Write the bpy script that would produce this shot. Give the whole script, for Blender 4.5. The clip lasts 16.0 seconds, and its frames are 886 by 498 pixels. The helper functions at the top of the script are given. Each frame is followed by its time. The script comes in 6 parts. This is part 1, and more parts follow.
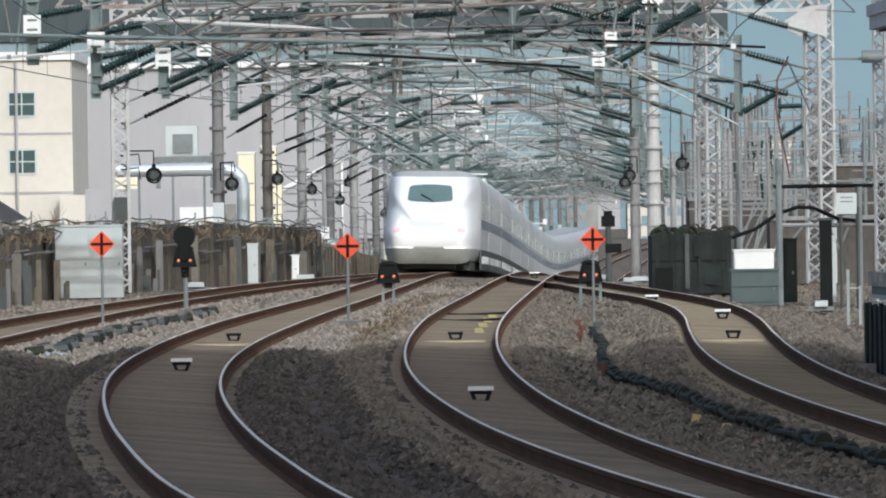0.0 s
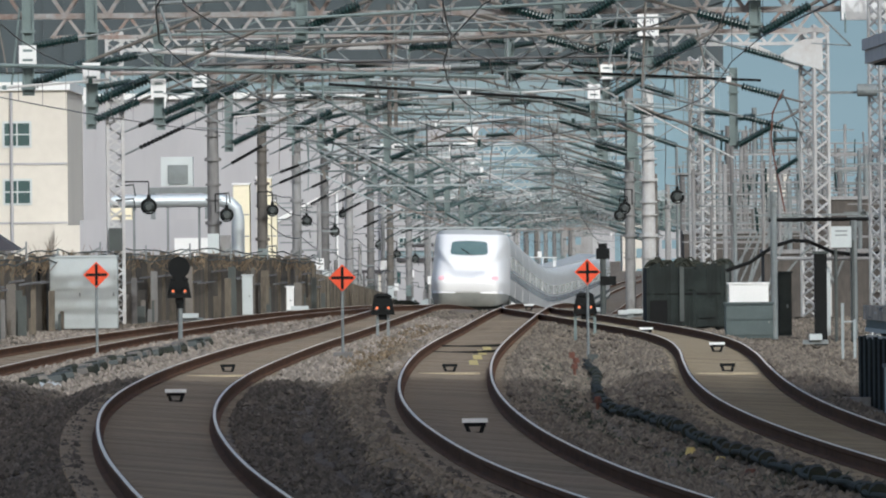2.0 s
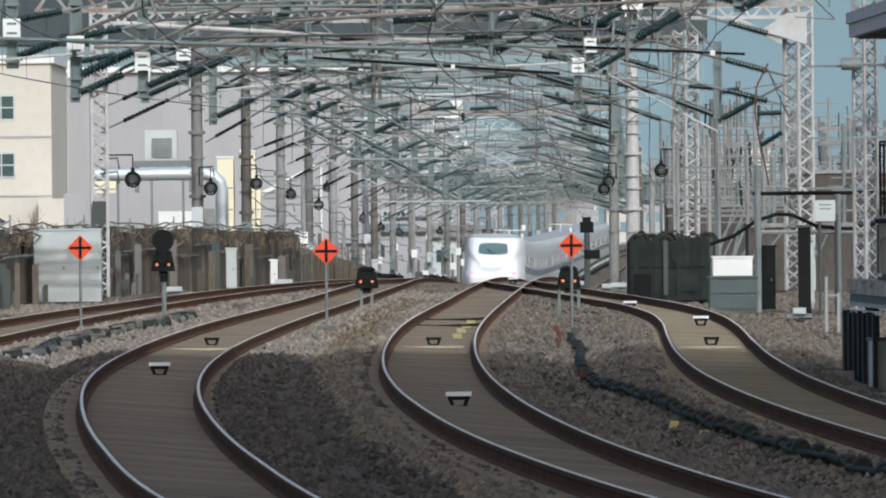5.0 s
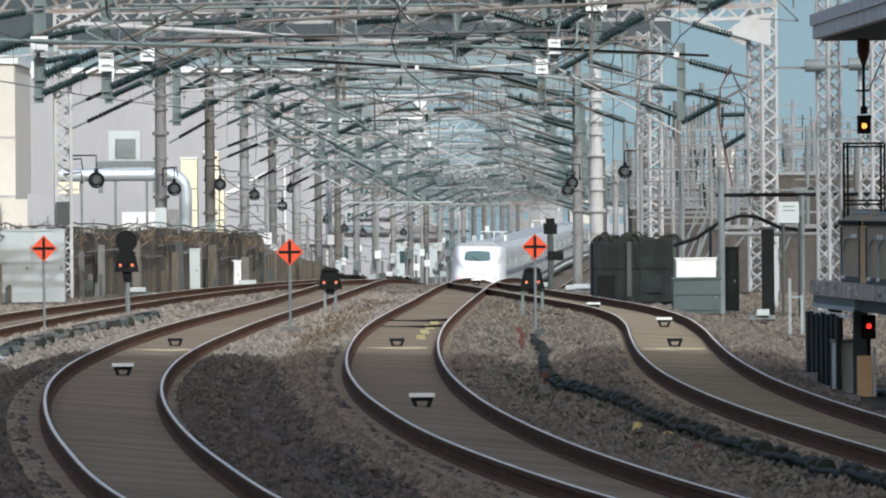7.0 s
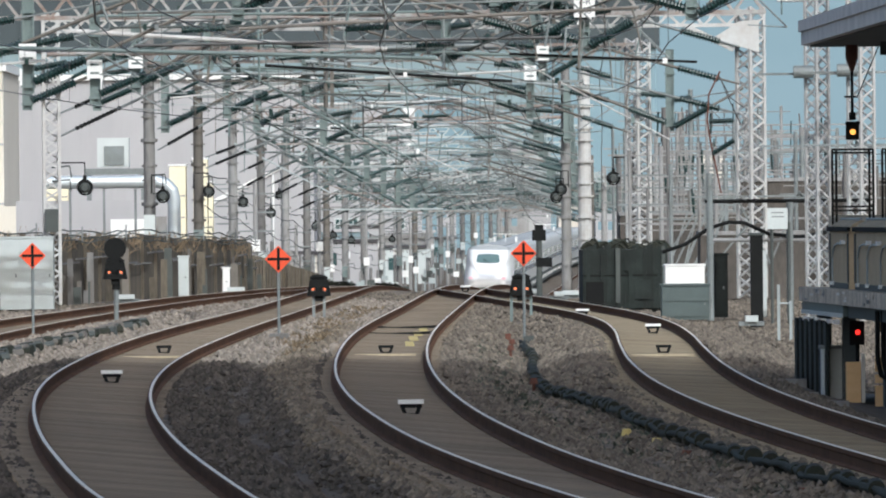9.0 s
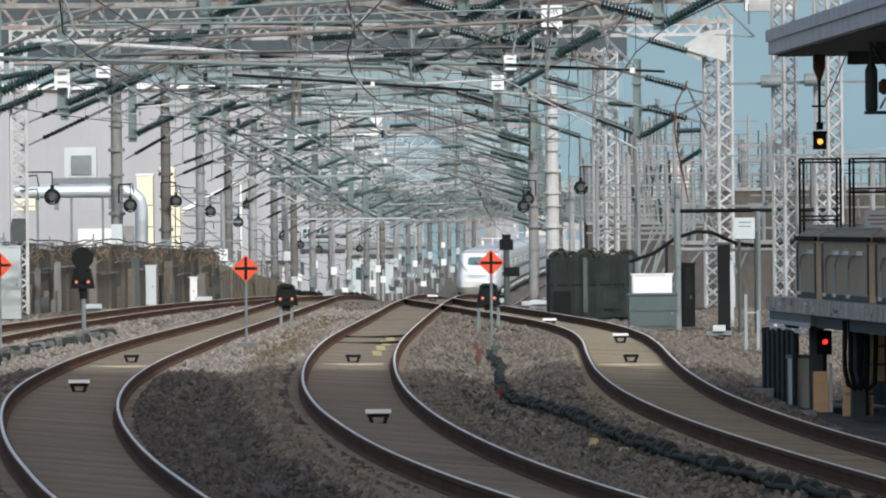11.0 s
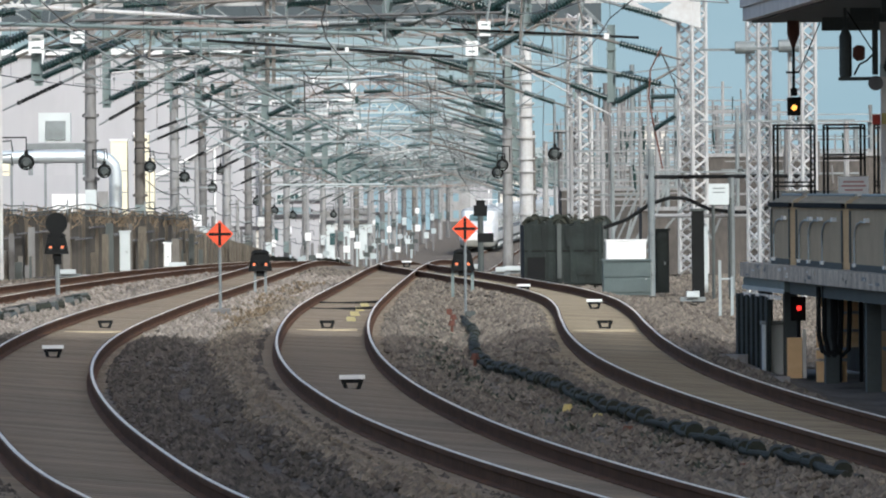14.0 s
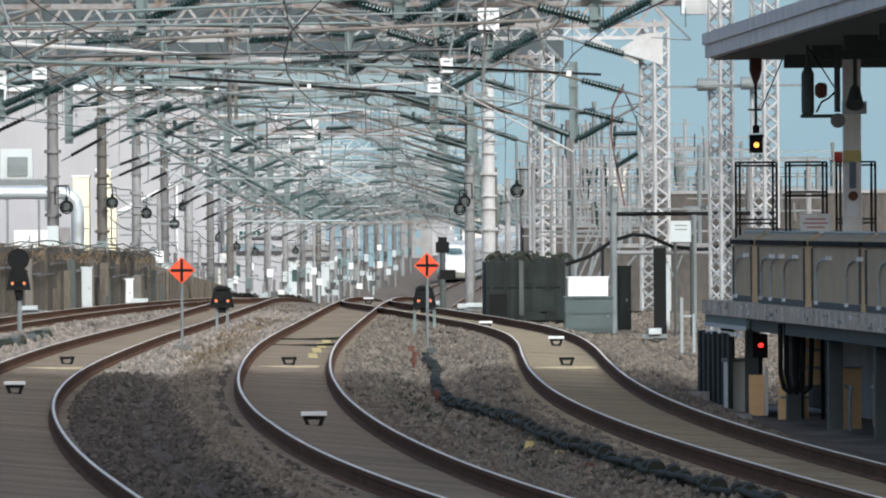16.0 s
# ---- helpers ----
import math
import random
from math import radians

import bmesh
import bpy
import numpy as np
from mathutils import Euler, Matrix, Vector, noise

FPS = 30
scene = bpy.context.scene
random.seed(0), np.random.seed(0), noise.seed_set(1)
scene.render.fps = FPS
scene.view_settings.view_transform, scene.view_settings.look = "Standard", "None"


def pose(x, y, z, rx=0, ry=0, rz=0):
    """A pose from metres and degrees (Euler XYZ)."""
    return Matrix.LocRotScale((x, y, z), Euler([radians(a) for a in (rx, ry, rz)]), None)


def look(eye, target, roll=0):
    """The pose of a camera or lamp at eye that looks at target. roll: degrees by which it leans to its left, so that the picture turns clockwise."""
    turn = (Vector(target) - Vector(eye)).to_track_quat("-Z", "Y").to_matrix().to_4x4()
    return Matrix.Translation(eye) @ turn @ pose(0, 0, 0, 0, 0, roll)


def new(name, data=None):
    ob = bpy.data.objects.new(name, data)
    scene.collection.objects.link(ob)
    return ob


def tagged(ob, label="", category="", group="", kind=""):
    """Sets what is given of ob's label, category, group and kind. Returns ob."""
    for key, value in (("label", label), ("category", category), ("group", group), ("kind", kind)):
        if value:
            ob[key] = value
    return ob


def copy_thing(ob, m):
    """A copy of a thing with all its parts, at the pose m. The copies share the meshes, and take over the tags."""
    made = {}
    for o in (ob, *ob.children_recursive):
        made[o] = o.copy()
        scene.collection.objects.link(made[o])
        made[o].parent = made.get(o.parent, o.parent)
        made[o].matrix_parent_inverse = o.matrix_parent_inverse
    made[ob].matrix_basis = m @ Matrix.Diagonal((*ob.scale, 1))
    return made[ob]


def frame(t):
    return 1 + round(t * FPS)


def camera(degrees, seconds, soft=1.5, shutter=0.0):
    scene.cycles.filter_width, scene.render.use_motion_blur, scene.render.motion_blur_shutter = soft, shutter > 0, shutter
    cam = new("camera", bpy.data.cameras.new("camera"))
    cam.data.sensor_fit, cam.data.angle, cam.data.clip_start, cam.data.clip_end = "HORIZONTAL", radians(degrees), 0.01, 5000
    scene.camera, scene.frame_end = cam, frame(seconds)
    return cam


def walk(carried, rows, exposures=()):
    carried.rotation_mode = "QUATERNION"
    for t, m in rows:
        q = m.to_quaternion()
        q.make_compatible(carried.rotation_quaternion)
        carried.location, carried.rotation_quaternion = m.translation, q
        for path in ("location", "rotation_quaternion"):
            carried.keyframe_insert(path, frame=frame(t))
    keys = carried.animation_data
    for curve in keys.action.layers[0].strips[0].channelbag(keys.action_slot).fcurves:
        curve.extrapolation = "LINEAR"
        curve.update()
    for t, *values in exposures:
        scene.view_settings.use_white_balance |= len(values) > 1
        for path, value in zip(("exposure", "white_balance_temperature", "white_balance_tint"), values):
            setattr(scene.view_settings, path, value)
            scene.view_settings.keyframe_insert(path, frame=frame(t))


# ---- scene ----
cam = camera(5.0, 16.0, soft=2.0)
EYE = 2.5
# seconds, yaw, pitch, roll of a long lens on a tripod, panned slowly by hand
ROWS = [
    (0, 0.0041, -0.2967, 0.800),
    (0.5, -0.0985, -0.1930, 0.818),
    (1, -0.1372, -0.1412, 0.744),
    (1.5, -0.0230, -0.1004, 0.693),
    (2, -0.0249, -0.1166, 0.578),
    (2.5, -0.1092, -0.0997, 0.446),
    (3, -0.1694, 0.0900, 0.536),
    (3.5, -0.1679, 0.0912, 0.518),
    (4, -0.1099, -0.1434, 0.538),
    (6.5, -0.1902, -0.3018, 0.507),
    (7, -0.3209, -0.2628, 0.446),
    (7.5, -0.3416, -0.2563, 0.485),
    (8, -0.4160, -0.3599, 0.539),
    (8.5, -0.4243, -0.2402, 0.592),
    (9, -0.3852, -0.2255, 0.530),
    (11.5, -0.5897, -0.1234, 0.518),
    (12, -0.5848, -0.0630, 0.466),
    (12.5, -0.8462, -0.2969, 0.492),
    (13, -0.8881, -0.3114, 0.548),
    (13.5, -0.7226, -0.3962, 0.595),
    (14, -0.7158, -0.3678, 0.466),
    (14.5, -0.8896, -0.3597, 0.394),
    (15, -0.8914, -0.3335, 0.340),
    (15.5, -0.8655, -0.2325, 0.345),
    (16, -0.9299, -0.1621, 0.371),
]
walk(cam, [(t, pose(0, 0, EYE, 90 + pitch, roll, yaw)) for t, yaw, pitch, roll in ROWS],
     exposures=[(0, -0.44, 5710, 6), (1.5, -0.52, 5710, 6), (3.5, -0.66, 5710, 6), (6.5, -0.37, 5710, 6), (9, -0.30, 5710, 6), (11.5, -0.34, 5710, 6), (12.5, -0.22, 5710, 6), (14.5, -0.10, 5710, 6), (16, -0.12, 5710, 6)])

# ---- world, sun, exposure ----
SUN = Vector((0.25, -0.78, 0.56)).normalized()
sky = bpy.data.worlds.new("sky")
scene.world = sky
sky.use_nodes = True
nt = sky.node_tree
tex = nt.nodes.new("ShaderNodeTexSky")
tex.sky_type, tex.sun_disc = "NISHITA", False
tex.sun_elevation = math.asin(SUN.z)
tex.sun_rotation = math.atan2(SUN.x, SUN.y)
tex.air_density, tex.dust_density, tex.ozone_density = 0.95, 5.0, 0.6
nt.links.new(tex.outputs[0], nt.nodes["Background"].inputs[0])
nt.nodes["Background"].inputs[1].default_value = 0.175
lamp = bpy.data.lights.new("sun", "SUN")
lamp.energy, lamp.angle, lamp.color = 2.7, radians(0.6), (1.0, 0.95, 0.88)
sun = new("sun", lamp)
sun.matrix_basis = look(SUN * 60, (0, 0, 0))


# ---- materials ----
def mat(name, base, rough=0.6, metal=0.0, second=None, scale=1.5, fine=25.0, amount=0.35, bump=0.15, vary=0.0, stretch=(1, 1, 1), spec=0.5, glow=0.0):
    m = bpy.data.materials.new(name)
    m.use_nodes = True
    n, l = m.node_tree.nodes, m.node_tree.links
    b = n["Principled BSDF"]
    b.inputs["Roughness"].default_value, b.inputs["Metallic"].default_value = rough, metal
    b.inputs["Specular IOR Level"].default_value = spec
    base = (*base, 1)
    second = (*(second or [c * 0.55 for c in base[:3]]), 1)
    co, mp = n.new("ShaderNodeTexCoord"), n.new("ShaderNodeMapping")
    mp.inputs["Scale"].default_value = stretch
    l.new(co.outputs["Object"], mp.inputs[0])
    big, small = n.new("ShaderNodeTexNoise"), n.new("ShaderNodeTexNoise")
    for node, s, d in ((big, scale, 5), (small, fine, 4)):
        node.inputs["Scale"].default_value, node.inputs["Detail"].default_value = s, d
        l.new(mp.outputs[0], node.inputs["Vector"])
    add = n.new("ShaderNodeMath")
    add.operation = "MULTIPLY_ADD"
    l.new(big.outputs[0], add.inputs[0])
    add.inputs[1].default_value = 0.6
    sm = n.new("ShaderNodeMath")
    sm.operation = "MULTIPLY"
    l.new(small.outputs[0], sm.inputs[0])
    sm.inputs[1].default_value = 0.4
    l.new(sm.outputs[0], add.inputs[2])
    ramp = n.new("ShaderNodeMapRange")
    ramp.inputs["From Min"].default_value, ramp.inputs["From Max"].default_value = 0.36, 0.68
    ramp.inputs["To Max"].default_value = amount * 2
    l.new(add.outputs[0], ramp.inputs[0])
    mix = n.new("ShaderNodeMix")
    mix.data_type = "RGBA"
    mix.inputs[6].default_value, mix.inputs[7].default_value = base, second
    l.new(ramp.outputs[0], mix.inputs[0])
    col = mix.outputs[2]
    if vary:
        info, hsv, mr = n.new("ShaderNodeObjectInfo"), n.new("ShaderNodeHueSaturation"), n.new("ShaderNodeMapRange")
        mr.inputs["To Min"].default_value, mr.inputs["To Max"].default_value = 1 - vary, 1 + vary
        l.new(info.outputs["Random"], mr.inputs[0])
        l.new(mr.outputs[0], hsv.inputs["Value"])
        l.new(col, hsv.inputs["Color"])
        col = hsv.outputs[0]
    l.new(col, b.inputs["Base Color"])
    if bump:
        bp = n.new("ShaderNodeBump")
        bp.inputs["Strength"].default_value, bp.inputs["Distance"].default_value = bump, 0.02
        l.new(small.outputs[0], bp.inputs["Height"])
        l.new(bp.outputs[0], b.inputs["Normal"])
    if glow:
        b.inputs["Emission Color"].default_value, b.inputs["Emission Strength"].default_value = base, glow
    return m


BALLAST = mat("ballast_stone", (0.217, 0.184, 0.146), 0.95, second=(0.102, 0.087, 0.070), scale=0.9, fine=11, amount=0.55, bump=1.0, spec=0.2)
STONE = mat("loose_stone", (0.221, 0.192, 0.156), 0.95, second=(0.111, 0.096, 0.079), scale=3, fine=20, amount=0.5, spec=0.2)
# dark tone holds both soot and the shade over the near tracks
DARKBALLAST = mat("sooty_shaded_ballast", (0.143, 0.121, 0.098), 0.95, second=(0.061, 0.052, 0.044), scale=0.9, fine=11, amount=0.55, bump=1.0, spec=0.2)
DARKSTONE = mat("sooty_shaded_stone", (0.135, 0.118, 0.100), 0.95, second=(0.057, 0.051, 0.044), scale=3, fine=20, amount=0.5, spec=0.2)
PALEBALLAST = mat("paler_ballast", (0.30, 0.26, 0.215), 0.95, second=(0.15, 0.13, 0.107), scale=0.9, fine=11, amount=0.5, bump=1.0, spec=0.2)
PALESTONE = mat("paler_loose_stone", (0.33, 0.29, 0.245), 0.95, second=(0.17, 0.15, 0.125), scale=3, fine=20, amount=0.5, spec=0.2)
SAND = mat("sandy_fines", (0.221, 0.182, 0.135), 0.95, second=(0.098, 0.082, 0.061), scale=1.1, fine=9, amount=0.6, bump=0.8, stretch=(1, 0.35, 1), spec=0.15)
SANDSTONE = mat("dusty_pale_stone", (0.246, 0.209, 0.162), 0.95, second=(0.107, 0.090, 0.070), scale=3, fine=20, amount=0.5, spec=0.2)
# lighter copy of the sleeper colour, for sun on the side track
PALEBED = mat("sun_paled_dusty_sleeper_concrete", (0.328, 0.275, 0.193), 0.9, second=(0.189, 0.156, 0.107), scale=0.6, fine=9, amount=0.5, stretch=(0.35, 1, 1), spec=0.2)
BED = mat("dusty_sleeper_concrete", (0.265, 0.218, 0.162), 0.9, second=(0.155, 0.128, 0.096), scale=0.6, fine=9, amount=0.5, stretch=(0.35, 1, 1), spec=0.2)
RAILSIDE = mat("rusty_rail_steel", (0.14, 0.076, 0.045), 0.9, second=(0.06, 0.037, 0.025), scale=0.8, fine=8, spec=0.1)
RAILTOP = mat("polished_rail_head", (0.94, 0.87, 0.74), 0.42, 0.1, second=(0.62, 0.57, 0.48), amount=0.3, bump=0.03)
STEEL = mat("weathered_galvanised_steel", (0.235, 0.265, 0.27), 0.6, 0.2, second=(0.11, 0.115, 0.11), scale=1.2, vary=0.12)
RUSTY = mat("galvanised_steel_with_rust", (0.38, 0.405, 0.405), 0.7, 0.1, second=(0.19, 0.105, 0.07), scale=0.9, fine=6, amount=0.5, vary=0.12)
WHITESTEEL = mat("pale_painted_steel", (0.53, 0.55, 0.55), 0.5, second=(0.34, 0.29, 0.26), scale=0.9, fine=7, amount=0.3)
GREENSTEEL = mat("grey_green_steel", (0.17, 0.225, 0.22), 0.55, 0.1, second=(0.10, 0.125, 0.125), scale=1.5, vary=0.1)
PIPEBROWN = mat("rust_brown_bracket_pipe", (0.17, 0.155, 0.135), 0.7, second=(0.075, 0.07, 0.064), scale=0.8, vary=0.2)
# insulator green paled to stand in for haze on far gantries
HAZEGLASS = mat("haze_paled_green_porcelain", (0.055, 0.10, 0.10), 0.45, second=(0.04, 0.07, 0.07), amount=0.4, bump=0.0)
CREAM = mat("sunlit_cream_paint", (0.86, 0.80, 0.60), 0.7, second=(0.70, 0.64, 0.46), scale=0.6, fine=5, amount=0.3)
BOXTEAL = mat("dull_teal_cabinet_paint", (0.085, 0.115, 0.115), 0.6, second=(0.06, 0.08, 0.08), amount=0.4)
GREENGLASS = mat("dark_green_porcelain", (0.007, 0.034, 0.031), 0.3, second=(0.005, 0.02, 0.02), amount=0.4, bump=0.0)
WIRE = mat("dark_copper_wire", (0.10, 0.10, 0.10), 0.5, 0.5, bump=0)
YARDWALL = mat("sooty_brown_grey_wall", (0.115, 0.102, 0.088), 0.9, second=(0.05, 0.046, 0.042), scale=0.9, fine=10, amount=0.55, stretch=(1, 1, 0.3))
POLEGREY = mat("weathered_grey_mast", (0.20, 0.20, 0.197), 0.75, second=(0.11, 0.10, 0.095), scale=0.8, fine=9, amount=0.4, stretch=(1, 1, 0.3), vary=0.2)
CONCRETE = mat("aged_concrete", (0.32, 0.325, 0.325), 0.85, second=(0.17, 0.16, 0.15), scale=0.8, fine=9, amount=0.45, stretch=(1, 1, 0.3), vary=0.1)
FENCE = mat("stained_concrete_panel", (0.15, 0.128, 0.097), 0.9, second=(0.06, 0.053, 0.042), scale=1.1, fine=12, amount=0.55, stretch=(1, 1, 0.25), vary=0.25)
SLAB = mat("platform_concrete", (0.80, 0.70, 0.57), 0.85, second=(0.40, 0.345, 0.275), scale=2.6, fine=16, amount=0.65, spec=0.15)
CABINET = mat("pale_grey_cabinet_paint", (0.55, 0.60, 0.60), 0.45, second=(0.43, 0.47, 0.47), scale=1.0, amount=0.3)
WHITE = mat("white_enamel", (0.82, 0.83, 0.82), 0.35, second=(0.7, 0.71, 0.7), amount=0.3, bump=0.02)
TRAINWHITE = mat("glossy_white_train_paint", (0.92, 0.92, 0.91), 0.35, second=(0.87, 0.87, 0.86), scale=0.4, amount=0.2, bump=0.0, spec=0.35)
# white body paint greyed here for the dimmer light on the sides
TRAINSIDE = mat("shade_greyed_train_side", (0.60, 0.61, 0.60), 0.4, second=(0.52, 0.53, 0.52), scale=0.5, amount=0.3, bump=0, spec=0.35)
# base colour lightened to hold a teal reflection on the glass
SCREEN = mat("windscreen_with_reflection_tint", (0.17, 0.25, 0.24), 0.12, second=(0.10, 0.16, 0.16), amount=0.4, bump=0, spec=0.8)
# pale window colour stands for the sky mirrored in the panes
CARGLASS = mat("car_window_with_sky_tint", (0.40, 0.43, 0.425), 0.2, second=(0.32, 0.35, 0.35), amount=0.3, bump=0, spec=0.8)
TRAINBLUE = mat("blue_train_stripe", (0.12, 0.16, 0.21), 0.25, amount=0.2, bump=0)
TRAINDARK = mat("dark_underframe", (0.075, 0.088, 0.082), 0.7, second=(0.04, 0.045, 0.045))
SKIRT = mat("grey_train_skirt", (0.42, 0.43, 0.40), 0.5, second=(0.2, 0.22, 0.2), amount=0.3)
ROOFGREY = mat("grey_train_roof", (0.45, 0.47, 0.47), 0.5, amount=0.2)
GLASS = mat("dark_tinted_glass", (0.06, 0.11, 0.11), 0.08, second=(0.04, 0.07, 0.07), amount=0.3, bump=0, spec=0.8)
BLACK = mat("matt_black_housing", (0.013, 0.014, 0.014), 0.8, second=(0.007, 0.007, 0.007), bump=0.05, spec=0.15)
ORANGE = mat("orange_red_reflective_board", (0.78, 0.085, 0.02), 0.5, second=(0.65, 0.06, 0.02), amount=0.3, bump=0.02)
LAMPAMBER = mat("lit_amber_lens", (1.0, 0.22, 0.08), 0.3, amount=0.0, bump=0, glow=1.6)
LAMPYELLOW = mat("lit_yellow_lens", (1.0, 0.42, 0.07), 0.3, amount=0.0, bump=0, glow=2.2)
LAMPRED = mat("lit_red_lens", (1.0, 0.03, 0.02), 0.3, amount=0.0, bump=0, glow=2.5)
LAMPTAIL = mat("faint_red_tail_lamp", (0.9, 0.5, 0.52), 0.3, amount=0.0, bump=0, glow=0.35)
CABLE = mat("dark_green_cable_cover", (0.022, 0.028, 0.022), 0.75, second=(0.05, 0.045, 0.032), scale=2, spec=0.2)
RUSTBOX = mat("rusted_plate", (0.13, 0.05, 0.032), 0.85, second=(0.07, 0.033, 0.024))
# pale steel; on the far gantries its paleness stands in for haze
PALESTEEL = mat("pale_steel_and_far_haze", (0.40, 0.455, 0.465), 0.5, 0.15, second=(0.25, 0.285, 0.295), scale=0.8, vary=0.15)
PALEBAR = mat("weathered_cream_bar", (0.56, 0.48, 0.33), 0.85, second=(0.36, 0.30, 0.20), scale=3, amount=0.5)
YELLOW = mat("faded_yellow_paint", (0.62, 0.50, 0.16), 0.8, second=(0.4, 0.34, 0.18), amount=0.5)
DARKGREEN = mat("dark_green_corrugated_sheet", (0.017, 0.026, 0.023), 0.85, second=(0.007, 0.01, 0.009), scale=1.8, amount=0.6, vary=0.25)
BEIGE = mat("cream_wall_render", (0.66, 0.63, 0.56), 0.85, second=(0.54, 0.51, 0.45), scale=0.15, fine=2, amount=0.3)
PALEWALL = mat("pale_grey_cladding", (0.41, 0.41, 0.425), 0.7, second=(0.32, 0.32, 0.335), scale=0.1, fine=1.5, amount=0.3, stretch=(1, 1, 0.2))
# distant glass, its colour kept light in place of haze
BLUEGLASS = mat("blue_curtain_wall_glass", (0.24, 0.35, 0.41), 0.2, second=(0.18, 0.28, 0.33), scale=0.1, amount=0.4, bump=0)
DARKROOF = mat("dark_roof_tiles", (0.07, 0.065, 0.07), 0.8, amount=0.4)
DUCT = mat("silver_duct_cladding", (0.66, 0.72, 0.75), 0.35, 0.4, second=(0.5, 0.55, 0.58), scale=0.6, amount=0.3)
DOORGREY = mat("grey_platform_door_panel", (0.56, 0.45, 0.30), 0.7, second=(0.40, 0.32, 0.21), scale=1.6, amount=0.4, spec=0.15)
BRUSH = mat("dry_brush_leaves", (0.24, 0.18, 0.11), 0.9, second=(0.13, 0.10, 0.07), scale=4, amount=0.5, vary=0.2)
WOODBOX = mat("plywood_board", (0.78, 0.54, 0.28), 0.8, second=(0.6, 0.36, 0.16), scale=2, stretch=(1, 1, 4))
STATION = mat("pale_station_cladding", (0.86, 0.82, 0.77), 0.8, amount=0.3)
LIVERY = mat("indigo_lettering", (0.10, 0.12, 0.16), 0.6, bump=0)


def by_island(m, low, high):
    """Vary a material's brightness from one loose piece to the next."""
    n, l = m.node_tree.nodes, m.node_tree.links
    b = n["Principled BSDF"]
    col = b.inputs["Base Color"].links[0].from_socket
    geo, mr, hsv = n.new("ShaderNodeNewGeometry"), n.new("ShaderNodeMapRange"), n.new("ShaderNodeHueSaturation")
    mr.inputs["To Min"].default_value, mr.inputs["To Max"].default_value = low, high
    l.new(geo.outputs["Random Per Island"], mr.inputs[0])
    l.new(mr.outputs[0], hsv.inputs["Value"])
    l.new(col, hsv.inputs["Color"])
    l.new(hsv.outputs[0], b.inputs["Base Color"])


by_island(STONE, 0.6, 1.2)
by_island(DARKSTONE, 0.55, 1.25)
by_island(SANDSTONE, 0.6, 1.2)
by_island(PALESTONE, 0.6, 1.2)
by_island(PALEBED, 0.9, 1.1)
by_island(BED, 0.9, 1.1)


